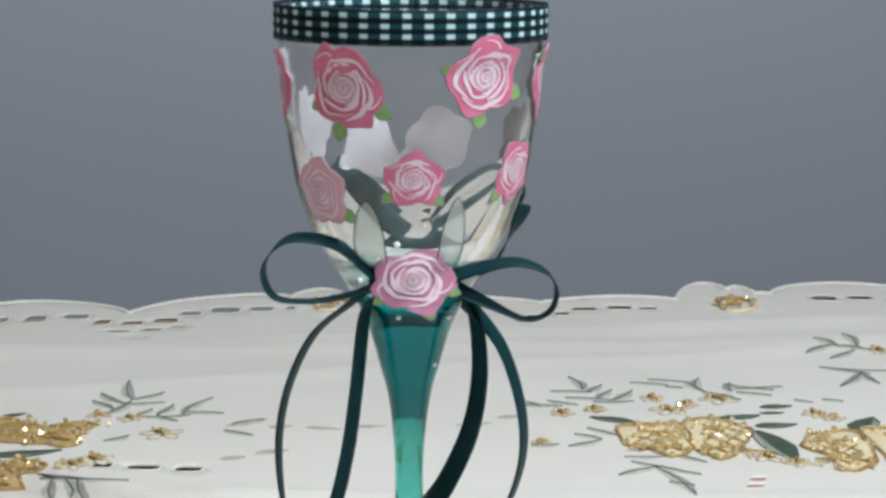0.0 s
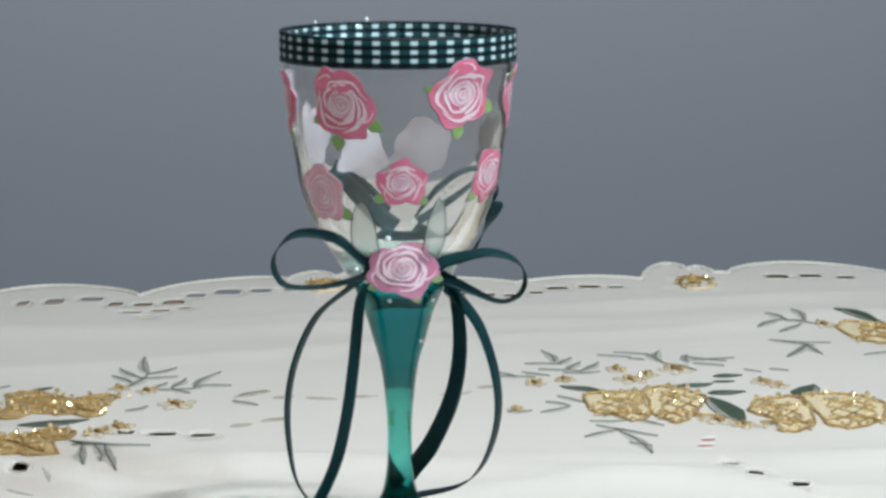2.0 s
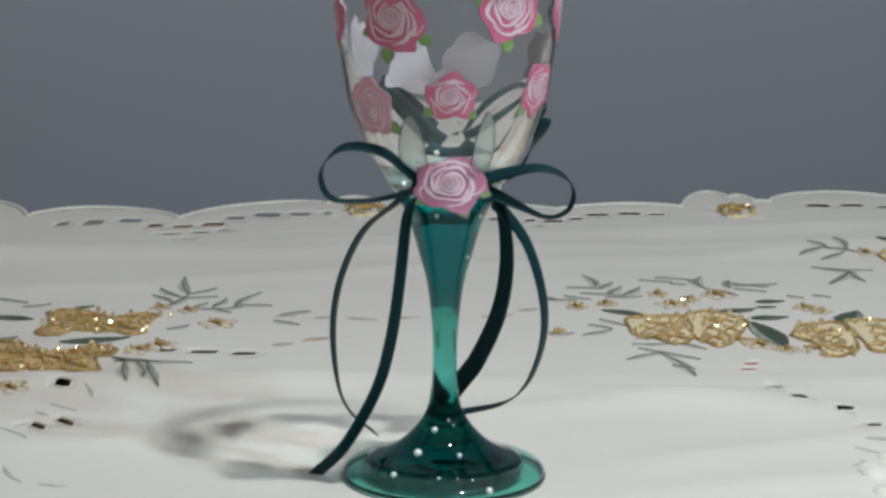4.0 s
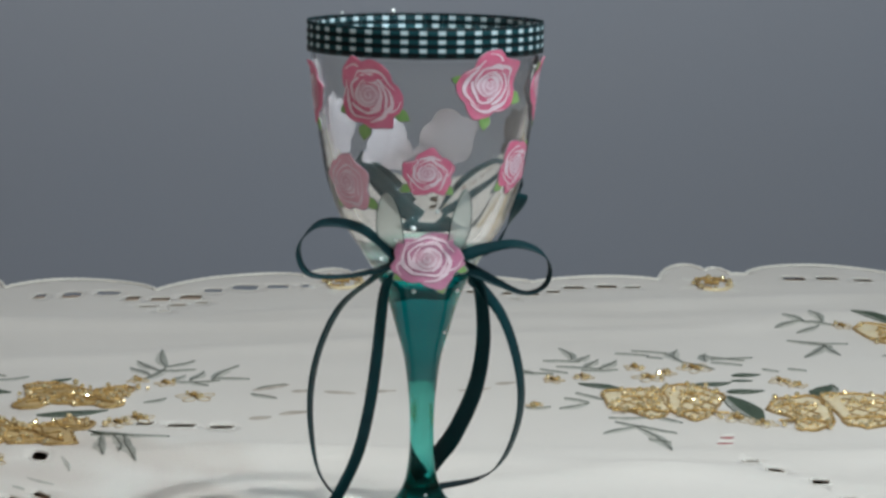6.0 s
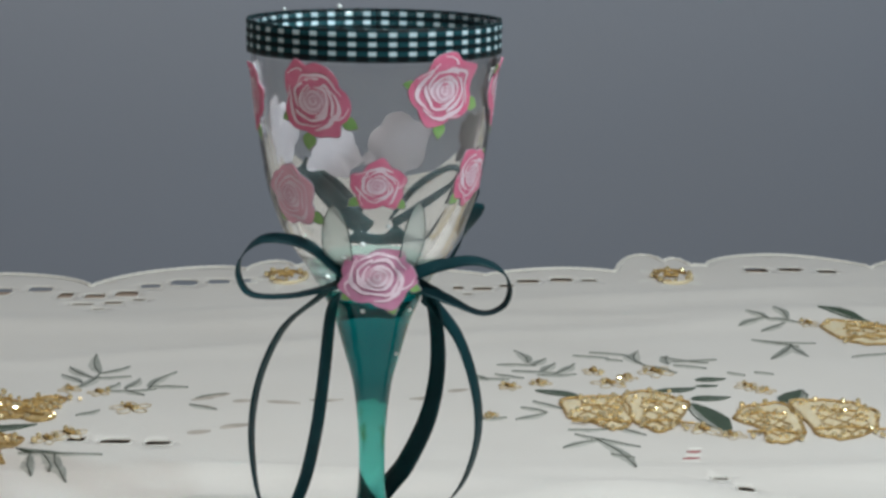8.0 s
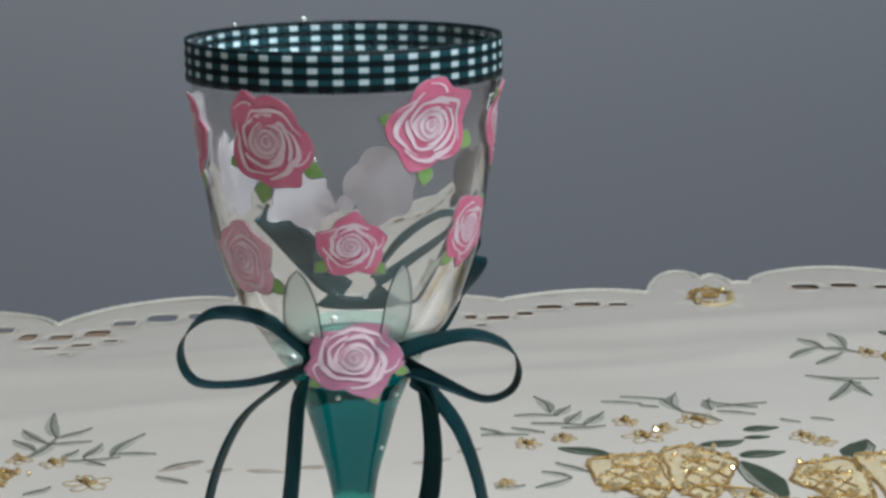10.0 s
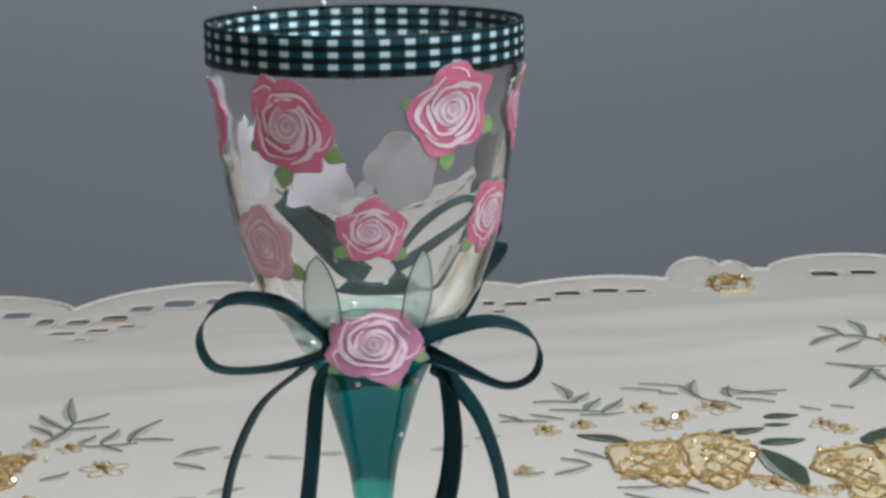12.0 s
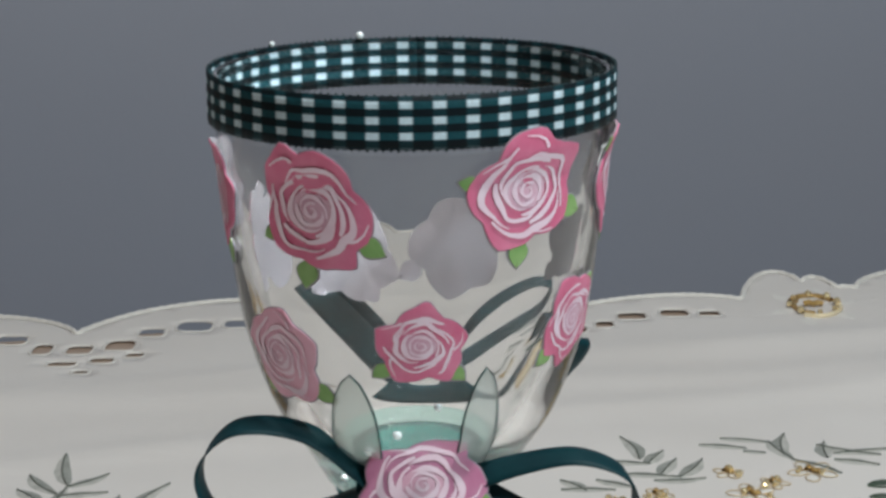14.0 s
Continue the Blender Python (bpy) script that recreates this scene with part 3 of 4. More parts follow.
for shape, count in (([(0.0735, 0.2400), (0.0880, 0.2440), (0.1000, 0.2450), (0.1030, 0.2220), (0.0985, 0.1965), (0.0920, 0.1900), (0.0850, 0.2040), (0.0755, 0.2085)], 40),
                     ([(0.1000, 0.2470), (0.1124, 0.2560), (0.1280, 0.2370), (0.1235, 0.2220), (0.1165, 0.1980), (0.1097, 0.1865), (0.1030, 0.2000), (0.0990, 0.2220)], 40),
                     ([(0.1415, 0.2137), (0.1490, 0.2330), (0.1670, 0.2410), (0.1705, 0.2150), (0.1665, 0.1860), (0.1580, 0.1755), (0.1500, 0.1760), (0.1530, 0.1990)], 36),
                     ([(0.1680, 0.2420), (0.1800, 0.2470), (0.1956, 0.2420), (0.2040, 0.2250), (0.1960, 0.1960), (0.1820, 0.1820), (0.1725, 0.1860), (0.1710, 0.2150)], 36),
                     ([(0.2065, 0.3880), (0.2150, 0.4000), (0.2350, 0.3950), (0.2500, 0.3750), (0.2400, 0.3520), (0.2220, 0.3520), (0.2130, 0.3620)], 20)):
    xs, ys = [p[0] for p in shape], [p[1] for p in shape]
    gold_bell((min(xs) + max(xs)) / 2, (min(ys) + max(ys)) / 2, max(xs) - min(xs), max(ys) - min(ys), 0.0, sequins=count, shape=shape)
gold_bell(-0.160, 0.224, 0.046, 0.050, 0.5, sequins=22, fill=ochre_gold)
gold_bell(-0.140, 0.219, 0.034, 0.044, -0.4, sequins=22, fill=ochre_gold)
gold_bell(-0.178, 0.158, 0.046, 0.056, 0.3, sequins=24, fill=ochre_gold)
gold_bell(-0.151, 0.155, 0.044, 0.048, -0.5, sequins=20, fill=ochre_gold)


def gold_flower(cx, cy, r):
    """A small stitched blossom: pale looped petals, a gold knot and a few beads."""
    first = cx * 70
    knot = part("gold_knot", cord([(cx + r * 0.5 * (k / 4 - 0.5), cy + 0.3 * r * math.sin(k * 1.5), cloth_z(cx, cy) + 0.0010 + 0.0005 * (k % 2)) for k in range(5)], 0.0009, 5), gold_thread, cloth, "gold-thread knot")
    for k in range(5):
        a = first + k * 1.257
        loop = []
        for i in range(9):
            s = 2 * math.pi * i / 8
            d = r * (0.62 - 0.42 * math.cos(s))
            w = r * 0.30 * math.sin(s)
            x, y = cx + d * math.cos(a) - w * math.sin(a), cy + 1.25 * (d * math.sin(a) + w * math.cos(a))
            loop.append((x, y, cloth_z(x, y) + 0.0004))
        part("petal_loop", cord(loop, 0.00022, 4), faded_gold, knot)
        blade(cx + 0.2 * r * math.cos(a), cy + 0.25 * r * math.sin(a), cx + 1.0 * r * math.cos(a), cy + 1.25 * r * math.sin(a), 0.26 * r, hem_thread, "petal_stitch")
    beads([(cx + r * random.uniform(-0.7, 0.7), cy + r * random.uniform(-0.8, 0.8), 0.0006) for _ in range(3)], 0.0011, "beadwork", knot)


for x, y, r in ((-0.1293, 0.2534, 0.005), (-0.1163, 0.2476, 0.005), (-0.1000, 0.219, 0.0085),
                (0.0541, 0.2602, 0.005), (0.0677, 0.2697, 0.005), (0.092, 0.2924, 0.005), (0.0444, 0.2122, 0.004), (0.1193, 0.2937, 0.008),
                (0.1056, 0.2821, 0.005), (0.156, 0.2688, 0.006), (0.0973, 0.2709, 0.008), (0.128, 0.194, 0.007), (0.162, 0.2620, 0.005), (0.2024, 0.3916, 0.005)):
    gold_flower(x, y, r)
for x, y, r in ((-0.1656, 0.1055, 0.007), (-0.119, 0.178, 0.007), (-0.126, 0.171, 0.006), (0.138, 0.186, 0.006)):
    gold_flower(x, y, r)


def edge_flower(cx, cy):
    """Corner flower on the hem: gold arcs, a ring of knots and sequins."""
    for a, r, mat in ((0.5, 0.010, gold_thread), (2.4, 0.008, gold_thread), (4.2, 0.011, pale_gold)):
        arc = []
        for k in range(10):
            b = a + k / 9 * 2.2
            x, y = cx + r * math.cos(b), cy + 1.5 * r * math.sin(b)
            arc.append((x, y, cloth_z(x, y) + 0.0008))
        part("gold_arc", cord(arc, 0.0011, 5), mat, cloth)
    knot = part("gold_knot", cord([(cx - 0.004 + 0.002 * k, cy, cloth_z(cx, cy) + 0.0016 + 0.0006 * (k % 2)) for k in range(5)], 0.0013, 5), gold_thread, cloth, "gold-thread knot")
    beads([(cx + 0.010 * math.cos(k * 0.8), cy + 0.014 * math.sin(k * 0.8), 0.0012) for k in range(9)], 0.0015, "beadwork", knot)
    for k in range(6):
        a = 0.3 + k * 1.05
        blade(cx + 0.008 * math.cos(a), cy + 0.012 * math.sin(a), cx + 0.019 * math.cos(a), cy + 0.030 * math.sin(a), 0.004, hem_thread, "petal_stitch")


edge_flower(0.150, 0.512)
edge_flower(-0.052, 0.500)

# sprigs of needles and leaves
N, D = 0.0032, 0.0050
blade(-0.1365, 0.2808, -0.1259, 0.2657, N, needle_green)
blade(-0.1350, 0.2948, -0.1223, 0.2746, N, needle_green)
blade(-0.1212, 0.2845, -0.1260, 0.3124, N, needle_green)
blade(-0.1208, 0.2822, -0.1091, 0.2945, N, needle_green)
blade(-0.1224, 0.2731, -0.1063, 0.2752, N, needle_green)
blade(-0.1275, 0.2548, -0.1208, 0.2822, N, needle_green)
blade(-0.1138, 0.2504, -0.0931, 0.2523, N, needle_green)
blade(-0.0964, 0.2545, -0.0876, 0.2819, N, needle_green)
blade(-0.1064, 0.2546, -0.1023, 0.2714, N, needle_green)
blade(-0.1061, 0.2524, -0.0971, 0.2425, N, needle_green)
blade(-0.1143, 0.2540, -0.1098, 0.2641, N, needle_green)
blade(-0.0966, 0.2567, -0.0803, 0.2543, N, needle_green)
blade(-0.0752, 0.2353, -0.0632, 0.2435, N, needle_green)
blade(-0.0769, 0.2252, -0.0654, 0.2164, N, needle_green)
blade(-0.1200, 0.2053, -0.1121, 0.2149, N, needle_green)
blade(0.0641, 0.3054, 0.0592, 0.3287, N, needle_green)
blade(0.0505, 0.3007, 0.0674, 0.3006, N, needle_green)
blade(0.0663, 0.3006, 0.0725, 0.3143, N, needle_green)
blade(0.0564, 0.2904, 0.0760, 0.2879, N, needle_green)
blade(0.0700, 0.2903, 0.0762, 0.3061, N, needle_green)
blade(0.0760, 0.2879, 0.0847, 0.3060, N, needle_green)
blade(0.0675, 0.2841, 0.0843, 0.2870, N, needle_green)
blade(0.0375, 0.2844, 0.0454, 0.2736, N, needle_green)
blade(0.0373, 0.2745, 0.0547, 0.2743, N, needle_green)
blade(0.0489, 0.2843, 0.0610, 0.2773, N, needle_green)
blade(0.0628, 0.2354, 0.0738, 0.2251, N, needle_green)
blade(0.0574, 0.2252, 0.0676, 0.2185, N, needle_green)
blade(0.0546, 0.2075, 0.0676, 0.2185, N, needle_green)
blade(0.0405, 0.2083, 0.0510, 0.2102, N, needle_green)
blade(0.0743, 0.1916, 0.0901, 0.1927, N, needle_green)
blade(0.0950, 0.1958, 0.1039, 0.1835, N, needle_green)
blade(0.0929, 0.3283, 0.1088, 0.3248, N, needle_green)
blade(0.0992, 0.3140, 0.1065, 0.3123, N, needle_green)
blade(0.1090, 0.3264, 0.1150, 0.3057, N, needle_green)
blade(0.1126, 0.3098, 0.1155, 0.3366, N, needle_green)
blade(0.1289, 0.3120, 0.1489, 0.3176, N, needle_green)
blade(0.1281, 0.3055, 0.1421, 0.2998, N, needle_green)
blade(0.1263, 0.3080, 0.1276, 0.3262, N, needle_green)
blade(0.1143, 0.3057, 0.1285, 0.2920, N, needle_green)
blade(0.1506, 0.2933, 0.1576, 0.2885, N, needle_green)
blade(0.1622, 0.2940, 0.1704, 0.2907, N, needle_green)
blade(0.1750, 0.4087, 0.1841, 0.3967, N, needle_green)
blade(0.1686, 0.3872, 0.1844, 0.3986, N, needle_green)
blade(0.1832, 0.3967, 0.1992, 0.3926, N, needle_green)
blade(0.1892, 0.4156, 0.1934, 0.3966, N, needle_green)
blade(0.1783, 0.3784, 0.1913, 0.3927, N, needle_green)
blade(0.1709, 0.3609, 0.1908, 0.3472, N, needle_green)
blade(0.1739, 0.3198, 0.1883, 0.3516, N, needle_green)
blade(0.1349, 0.2803, 0.1481, 0.2832, D, holly_green)
blade(0.1337, 0.2690, 0.1431, 0.2704, D, holly_green)
blade(0.1162, 0.2581, 0.1328, 0.2653, D, holly_green)
blade(0.1287, 0.2431, 0.1454, 0.2492, D, holly_green)
blade(0.0655, 0.2565, 0.0841, 0.2449, D, holly_green)
blade(0.1285, 0.2360, 0.1370, 0.1910, 0.0068, holly_green)
blade(0.1670, 0.2430, 0.1775, 0.2650, 0.0060, holly_green)
blade(0.2120, 0.4180, 0.2340, 0.4000, D, holly_green)
blade(0.1727, 0.3597, 0.1995, 0.3544, 0.0016, needle_green)
blade(0.1876, 0.3523, 0.1913, 0.3254, N, needle_green)
blade(0.1876, 0.3523, 0.1749, 0.3211, N, needle_green)
blade(0.2110, 0.3250, 0.2290, 0.3330, N, needle_green)
blade(-0.1616, 0.1845, -0.1335, 0.1918, D, holly_green)
blade(-0.1992, 0.2361, -0.1804, 0.2280, D, holly_green)
blade(-0.1673, 0.2511, -0.1596, 0.2572, D, holly_green)
blade(-0.1892, 0.1885, -0.1809, 0.1939, D, holly_green)
blade(-0.1349, 0.1562, -0.1150, 0.1430, D, holly_green)
blade(-0.1327, 0.1423, -0.1017, 0.1435, N, needle_green)
blade(-0.1283, 0.1425, -0.1238, 0.1158, N, needle_green)
blade(-0.1194, 0.1428, -0.1107, 0.1119, N, needle_green)
blade(-0.1239, 0.1426, -0.1180, 0.1204, N, needle_green)
blade(-0.2063, 0.2706, -0.1894, 0.2618, N, needle_green)
blade(-0.1903, 0.2536, -0.1789, 0.2599, N, needle_green)
blade(0.1246, 0.3221, 0.1443, 0.3102, N, needle_green)
blade(0.0850, 0.3204, 0.1006, 0.3172, N, needle_green)
blade(0.0765, 0.1842, 0.1002, 0.1657, N, needle_green)
blade(0.0850, 0.1747, 0.0952, 0.1332, N, needle_green)
blade(0.0707, 0.1645, 0.0875, 0.1768, N, needle_green)
blade(0.0881, 0.1558, 0.0967, 0.1515, N, needle_green)
for xa, ya, xb, yb in ((-0.0770, 0.233, -0.0620, 0.244), (-0.0770, 0.2255, -0.0650, 0.217), (-0.0600, 0.2300, -0.0510, 0.2330), (-0.0460, 0.2310, -0.0320, 0.2290), (-0.0740, 0.182, -0.0650, 0.186),
                       (-0.0290, 0.2360, -0.0150, 0.2390), (0.0120, 0.2400, 0.0260, 0.2440), (-0.0620, 0.1900, -0.0500, 0.1960), (0.0280, 0.2520, 0.0370, 0.2560)):
    blade(xa, ya, xb, yb, 0.0032, taupe, "drawn_thread_bar")
# striped candy cane
for k in range(5):
    blade(0.1135 + 0.0012 * k, 0.147 + 0.0045 * k, 0.1205 + 0.0008 * k, 0.148 + 0.0045 * k, 0.0014, red_thread if k % 2 else hem_thread, "cane_stripe")
for k in range(9):
    blade(0.148 + 0.0012 * k, 0.052 - 0.0085 * k, 0.164 + 0.0012 * k, 0.050 - 0.0085 * k, 0.0022, hem_thread if k % 2 else pale_green, "ribbed_stitch")

# cutwork flower by the gold bells: stitched bars between its openings
for xa, ya, xb, yb in ((-0.1470, 0.0850, -0.1360, 0.0770), (-0.1390, 0.1130, -0.1335, 0.0960), (-0.1505, 0.0740, -0.1450, 0.0690), (-0.1545, 0.0540, -0.1500, 0.0590), (-0.1590, 0.0520, -0.1460, 0.0330),
                       (-0.1480, 0.0040, -0.1385, -0.0130), (-0.1330, -0.0140, -0.1230, -0.0160), (0.1385, 0.0180, 0.1440, 0.0270), (0.1430, 0.0430, 0.1510, 0.0350), (0.1385, 0.0060, 0.1420, 0.0080)):
    blade(xa, ya, xb, yb, 0.0013, pale_green, "cutwork_bar")


def padded_stitch(cx, cy, w, d, turn):
    """A raised lens of white satin stitch."""
    c, k = math.cos(turn), math.sin(turn)
    verts, faces = [], []
    for i in range(9):
        u = -1 + i / 4
        for j in range(7):
            v = (-1 + j / 3) * math.sqrt(max(0.0, 1 - u * u))
            x, y = cx + c * u * w / 2 - k * v * d / 2, cy + k * u * w / 2 + c * v * d / 2
            up = max(0.0, 1 - u * u - v * v) ** 0.5
            verts.append((x, y, cloth_z(x, y) - 0.0002 + 0.0024 * up))
    for i in range(8):
        for j in range(6):
            a = i * 7 + j
            faces.append((a, a + 7, a + 8, a + 1))
    part("padded_stitch", (verts, faces), hem_thread, cloth, "raised white satin stitch")


for x, y, turn in ((0.1445, 0.0160, 0.3), (0.1440, 0.0020, 0.1), (0.1455, -0.0120, 0.0), (0.1535, 0.0300, 0.6), (0.1460, -0.0260, -0.2)):
    padded_stitch(x, y, 0.0110, 0.0100, turn)

# ---------------------------------------------------------------- the goblet
OUTER = [(0.0318, 0.0004), (0.0333, 0.0016), (0.0331, 0.0036), (0.029, 0.0058), (0.0196, 0.0090), (0.0122, 0.0143), (0.0064, 0.0221), (0.0043, 0.0318),
         (0.0040, 0.0433), (0.0046, 0.0547), (0.0061, 0.0661), (0.0087, 0.0755), (0.0114, 0.0849), (0.0142, 0.0914)]
BOWL = [(0.0142, 0.0914), (0.0168, 0.0960), (0.0212, 0.1035), (0.0266, 0.1118), (0.0315, 0.1250), (0.0340, 0.1385), (0.0355, 0.1530), (0.0367, 0.1660), (0.0372, 0.1764)]
SHAPE = OUTER[:-1] + BOWL


def bowl_r(z):
    for (ra, za), (rb, zb) in zip(SHAPE[4:], SHAPE[5:]):
        if za <= z <= zb:
            return ra + (rb - ra) * (z - za) / (zb - za)
    return SHAPE[-1][0]


goblet = tagged(new("goblet"), "clear goblet with teal stem, rose stickers and ribbon bow", "goblet")
goblet.location = (0, 0, 0.0)
# the wall of the bowl thickens from the rim to the solid bottom
bowl_out = [(r, z) for r, z in smooth_profile(BOWL) if 0.0962 < z < 0.1752]
wall_in = [(r - 0.0012 - 0.0045 * max(0.0, (0.172 - z) / 0.065) ** 2.1, z) for r, z in bowl_out if 0.1070 < z < 0.1752]
bottom_out = [(0, 0.0925), (0.0070, 0.0932), (0.0128, 0.0950), (0.0158, 0.0957)]
bottom_in = [(0.0165, 0.1052), (0.0130, 0.1038), (0.0080, 0.1030), (0, 0.1027)]
lip = [(0.0365 + 0.0006 * math.cos(k * math.pi / 8), 0.1753 + 0.0007 * math.sin(k * math.pi / 8)) for k in range(9)]
bowl = part("bowl", lathe(bottom_out + bowl_out + lip + wall_in[::-1] + bottom_in, 128), bowl_glass, goblet, "clear glass bowl")
bowl.visible_shadow = False
foot_in = 0.0262
# shell added to cast the bowl's faint shadow, which the bowl itself doesn't
film_shell = [(r + 0.00015, z) for r, z in bowl_out if 0.1040 < z < 0.1672]
part("clear_film", lathe(film_shell, 128), film_glass, goblet, "thin clear film added over the bowl for its shadow and haze")
stem_profile = [(0, 0.0044), (0.012, 0.0040), (0.022, 0.0026), (0.0255, 0.0012), (foot_in, 0.0030)] + [(r, z) for r, z in smooth_profile(OUTER) if r < foot_in - 0.0003] + [(0.0158, 0.0946), (0.0152, 0.0951), (0.0128, 0.0940), (0.007, 0.0922), (0, 0.0915)]
stem = part("stem", lathe(stem_profile, 96), teal_glass, goblet, "teal glass stem flaring into a round foot")

rim_profile = [(foot_in + 0.0003, 0.0066), (0.0290, 0.0057), (0.0318, 0.0046), (0.0331, 0.0034), (0.0334, 0.0022), (0.0330, 0.0010), (0.0318, 0.0005), (0.0290, 0.0006), (foot_in + 0.0003, 0.0010), (foot_in + 0.0003, 0.0066)]
part("foot_rim", lathe(rim_profile, 96), foot_glass, stem, "thin pale teal rim of the glass foot")
edge_ring = [(0.0331 * math.sin(2 * math.pi * i / 90), -0.0331 * math.cos(2 * math.pi * i / 90), 0.0013) for i in range(92)]
part("foot_edge", cord(edge_ring, 0.0007, 6), rim_glass, stem, "dark teal edge of the foot")


def glint_bead(theta, r, z, size):
    """A small white bead on the glass, standing in for a lamp's reflection."""
    c = Vector((r * math.sin(theta), -r * math.cos(theta), z))
    verts = [c + Vector(p) * size for p in BEAD]
    part("lamp_glint", (verts, BEAD_FACES), glint_mat, stem, "white bead standing in for a lamp glint on the glass")


# painted highlights on the foot, stem, bowl and rim
for theta, r, z, size in ((-0.56, 0.0158, 0.0117, 0.0015), (-0.34, 0.0092, 0.0183, 0.0011), (0.33, 0.0161, 0.0115, 0.0009), (-0.64, 0.0267, 0.0066, 0.0011), (0.48, 0.0326, 0.0039, 0.0013),
                          (0.22, 0.0071, 0.0212, 0.0006), (-0.05, 0.0258, 0.0069, 0.0006), (0.97, 0.0087, 0.0755, 0.0007), (-0.20, 0.0138, 0.0905, 0.0008), (0.98, 0.0134, 0.0897, 0.0008),
                          (-0.72, 0.0199, 0.1011, 0.0008), (-0.33, 0.0248, 0.1090, 0.0011), (-0.10, 0.0272, 0.1130, 0.0010), (0.16, 0.0295, 0.1188, 0.0008),
                          (math.pi + 0.31, 0.0374, 0.1773, 0.0009), (math.pi + 0.85, 0.0374, 0.1772, 0.0006)):
    glint_bead(theta, r, z, size)

core = [(0, 0.0922), (0.0070, 0.0929), (0.0125, 0.0946), (0.0150, 0.0966), (0.0162, 0.0998), (0.0158, 0.1022), (0.0149, 0.1028), (0.0139, 0.1020), (0.0122, 0.1002), (0.0098, 0.0988),
        (0.0065, 0.0979), (0.0030, 0.0975), (0, 0.0974)]
part("bowl_base", lathe(core, 96), base_glass, goblet, "thick pale mint glass base of the bowl")

# gingham ribbon round the rim
n, rb = 160, 0.0379
verts, faces = [], []
band_z = [0.1672, 0.1690, 0.1719, 0.1748, 0.1766]
for i in range(n + 1):
    a = 2 * math.pi * i / n + math.pi
    for k, z in enumerate(band_z):
        wob = 0.00012 * noise.noise((math.cos(a) * 8, math.sin(a) * 8, k))
        verts.append(((rb + wob) * math.sin(a), -(rb + wob) * math.cos(a), z))
for i in range(n):
    for k in range(4):
        a = i * 5 + k
        faces.append((a, a + 5, a + 6, a + 1))
band = part("gingham_ribbon", (verts, faces), check, goblet, "dark teal and white gingham ribbon round the rim")
layer = band.data.uv_layers.new(name="weave")
for poly in band.data.polygons:
    for li, vi in zip(poly.loop_indices, poly.vertices):
        layer.data[li].uv = ((vi // 5) / n * 41, (band_z[vi % 5] - band_z[0]) / (band_z[-1] - band_z[0]))
mod = band.modifiers.new("thickness", "SOLIDIFY")
mod.thickness, mod.offset = 0.00035, 0
teeth = []
for i in range(176):
    for z, up in ((0.1765, 1), (0.1673, -1)):
        a = 2 * math.pi * (i + 0.3 * noise.noise((i, z, 0))) / 176
        w, h = 0.00042, (0.0005 + 0.0003 * noise.noise((i * 1.7, 3, up))) * up
        c, s = math.cos(a), math.sin(a)
        p = Vector((s * rb, -c * rb, z))
        side, outw = Vector((c, s, 0)), Vector((s, -c, 0))
        teeth.append(([p - side * w, p + side * w, p + Vector((0, 0, h)) + outw * 0.0001, p - outw * 0.0004], [(0, 1, 2), (1, 3, 2), (3, 0, 2)]))
tagged(part("picot_edge", joined(teeth), picot_mat, band), kind="stuff")


def on_bowl(theta, z0, lean=0.0, extra=0.0):
    """Places on the outside of the bowl from a flat drawing (u across, v up) and a height above the glass."""
    cl, sl = math.cos(lean), math.sin(lean)

    def place(u, v, off):
        uu, vv = cl * u - sl * v, sl * u + cl * v
        z = z0 + 0.97 * vv
        a = theta + uu / max(bowl_r(z), 0.01)
        lift = min(1.0, max(0.0, (z - 0.1600) / 0.0068))
        r = bowl_r(z) + lift * lift * (3 - 2 * lift) * max(0.0, 0.0382 - bowl_r(z)) + off + extra
        return Vector((r * math.sin(a), -r * math.cos(a), z))

    return place


def flat_front(x, y, z, lean=0.0):
    cl, sl = math.cos(lean), math.sin(lean)

    def place(u, v, off):
        uu, vv = cl * u - sl * v, sl * u + cl * v
        return Vector((x + uu, y - off + 9 * uu * uu + 0.12 * vv, z + vv))

    return place


def cutout(place, ring, low, high, centre=(0, 0)):
    """A flat cut-out with an edge, laid on a surface."""
    verts, faces, n = [], [], len(ring)
    cu, cv = centre
    for f, o in ((1, low), (1, high), (1, high), (0.66, high), (0.33, high), (1, low)):
        verts += [place(cu + (u - cu) * f, cv + (v - cv) * f, o) for u, v in ring]
    verts += [place(cu, cv, high), place(cu, cv, low)]
    top, under = 6 * n, 6 * n + 1
    for k in (0, 2, 3):
        for i in range(n):
            j = (i + 1) % n
            faces.append((k * n + i, k * n + j, (k + 1) * n + j, (k + 1) * n + i))
    for i in range(n):
        j = (i + 1) % n
        faces.append((4 * n + i, 4 * n + j, top))
        faces.append((5 * n + j, 5 * n + i, under))
    return verts, faces


def stroke(place, curve, widths, off):
    """A flat painted line of changing width, laid on a surface."""
    verts, faces = [], []
    for i, (u, v) in enumerate(curve):
        ua, va = curve[max(i - 1, 0)]
        ub, vb = curve[min(i + 1, len(curve) - 1)]
        l = math.hypot(ub - ua, vb - va) or 1
        nu, nv = -(vb - va) / l, (ub - ua) / l
        w = widths[i] / 2
        verts += [place(u + nu * w, v + nv * w, off), place(u - nu * w, v - nv * w, off)]
    for i in range(len(curve) - 1):
        faces.append((2 * i, 2 * i + 1, 2 * i + 3, 2 * i + 2))
    return verts, faces


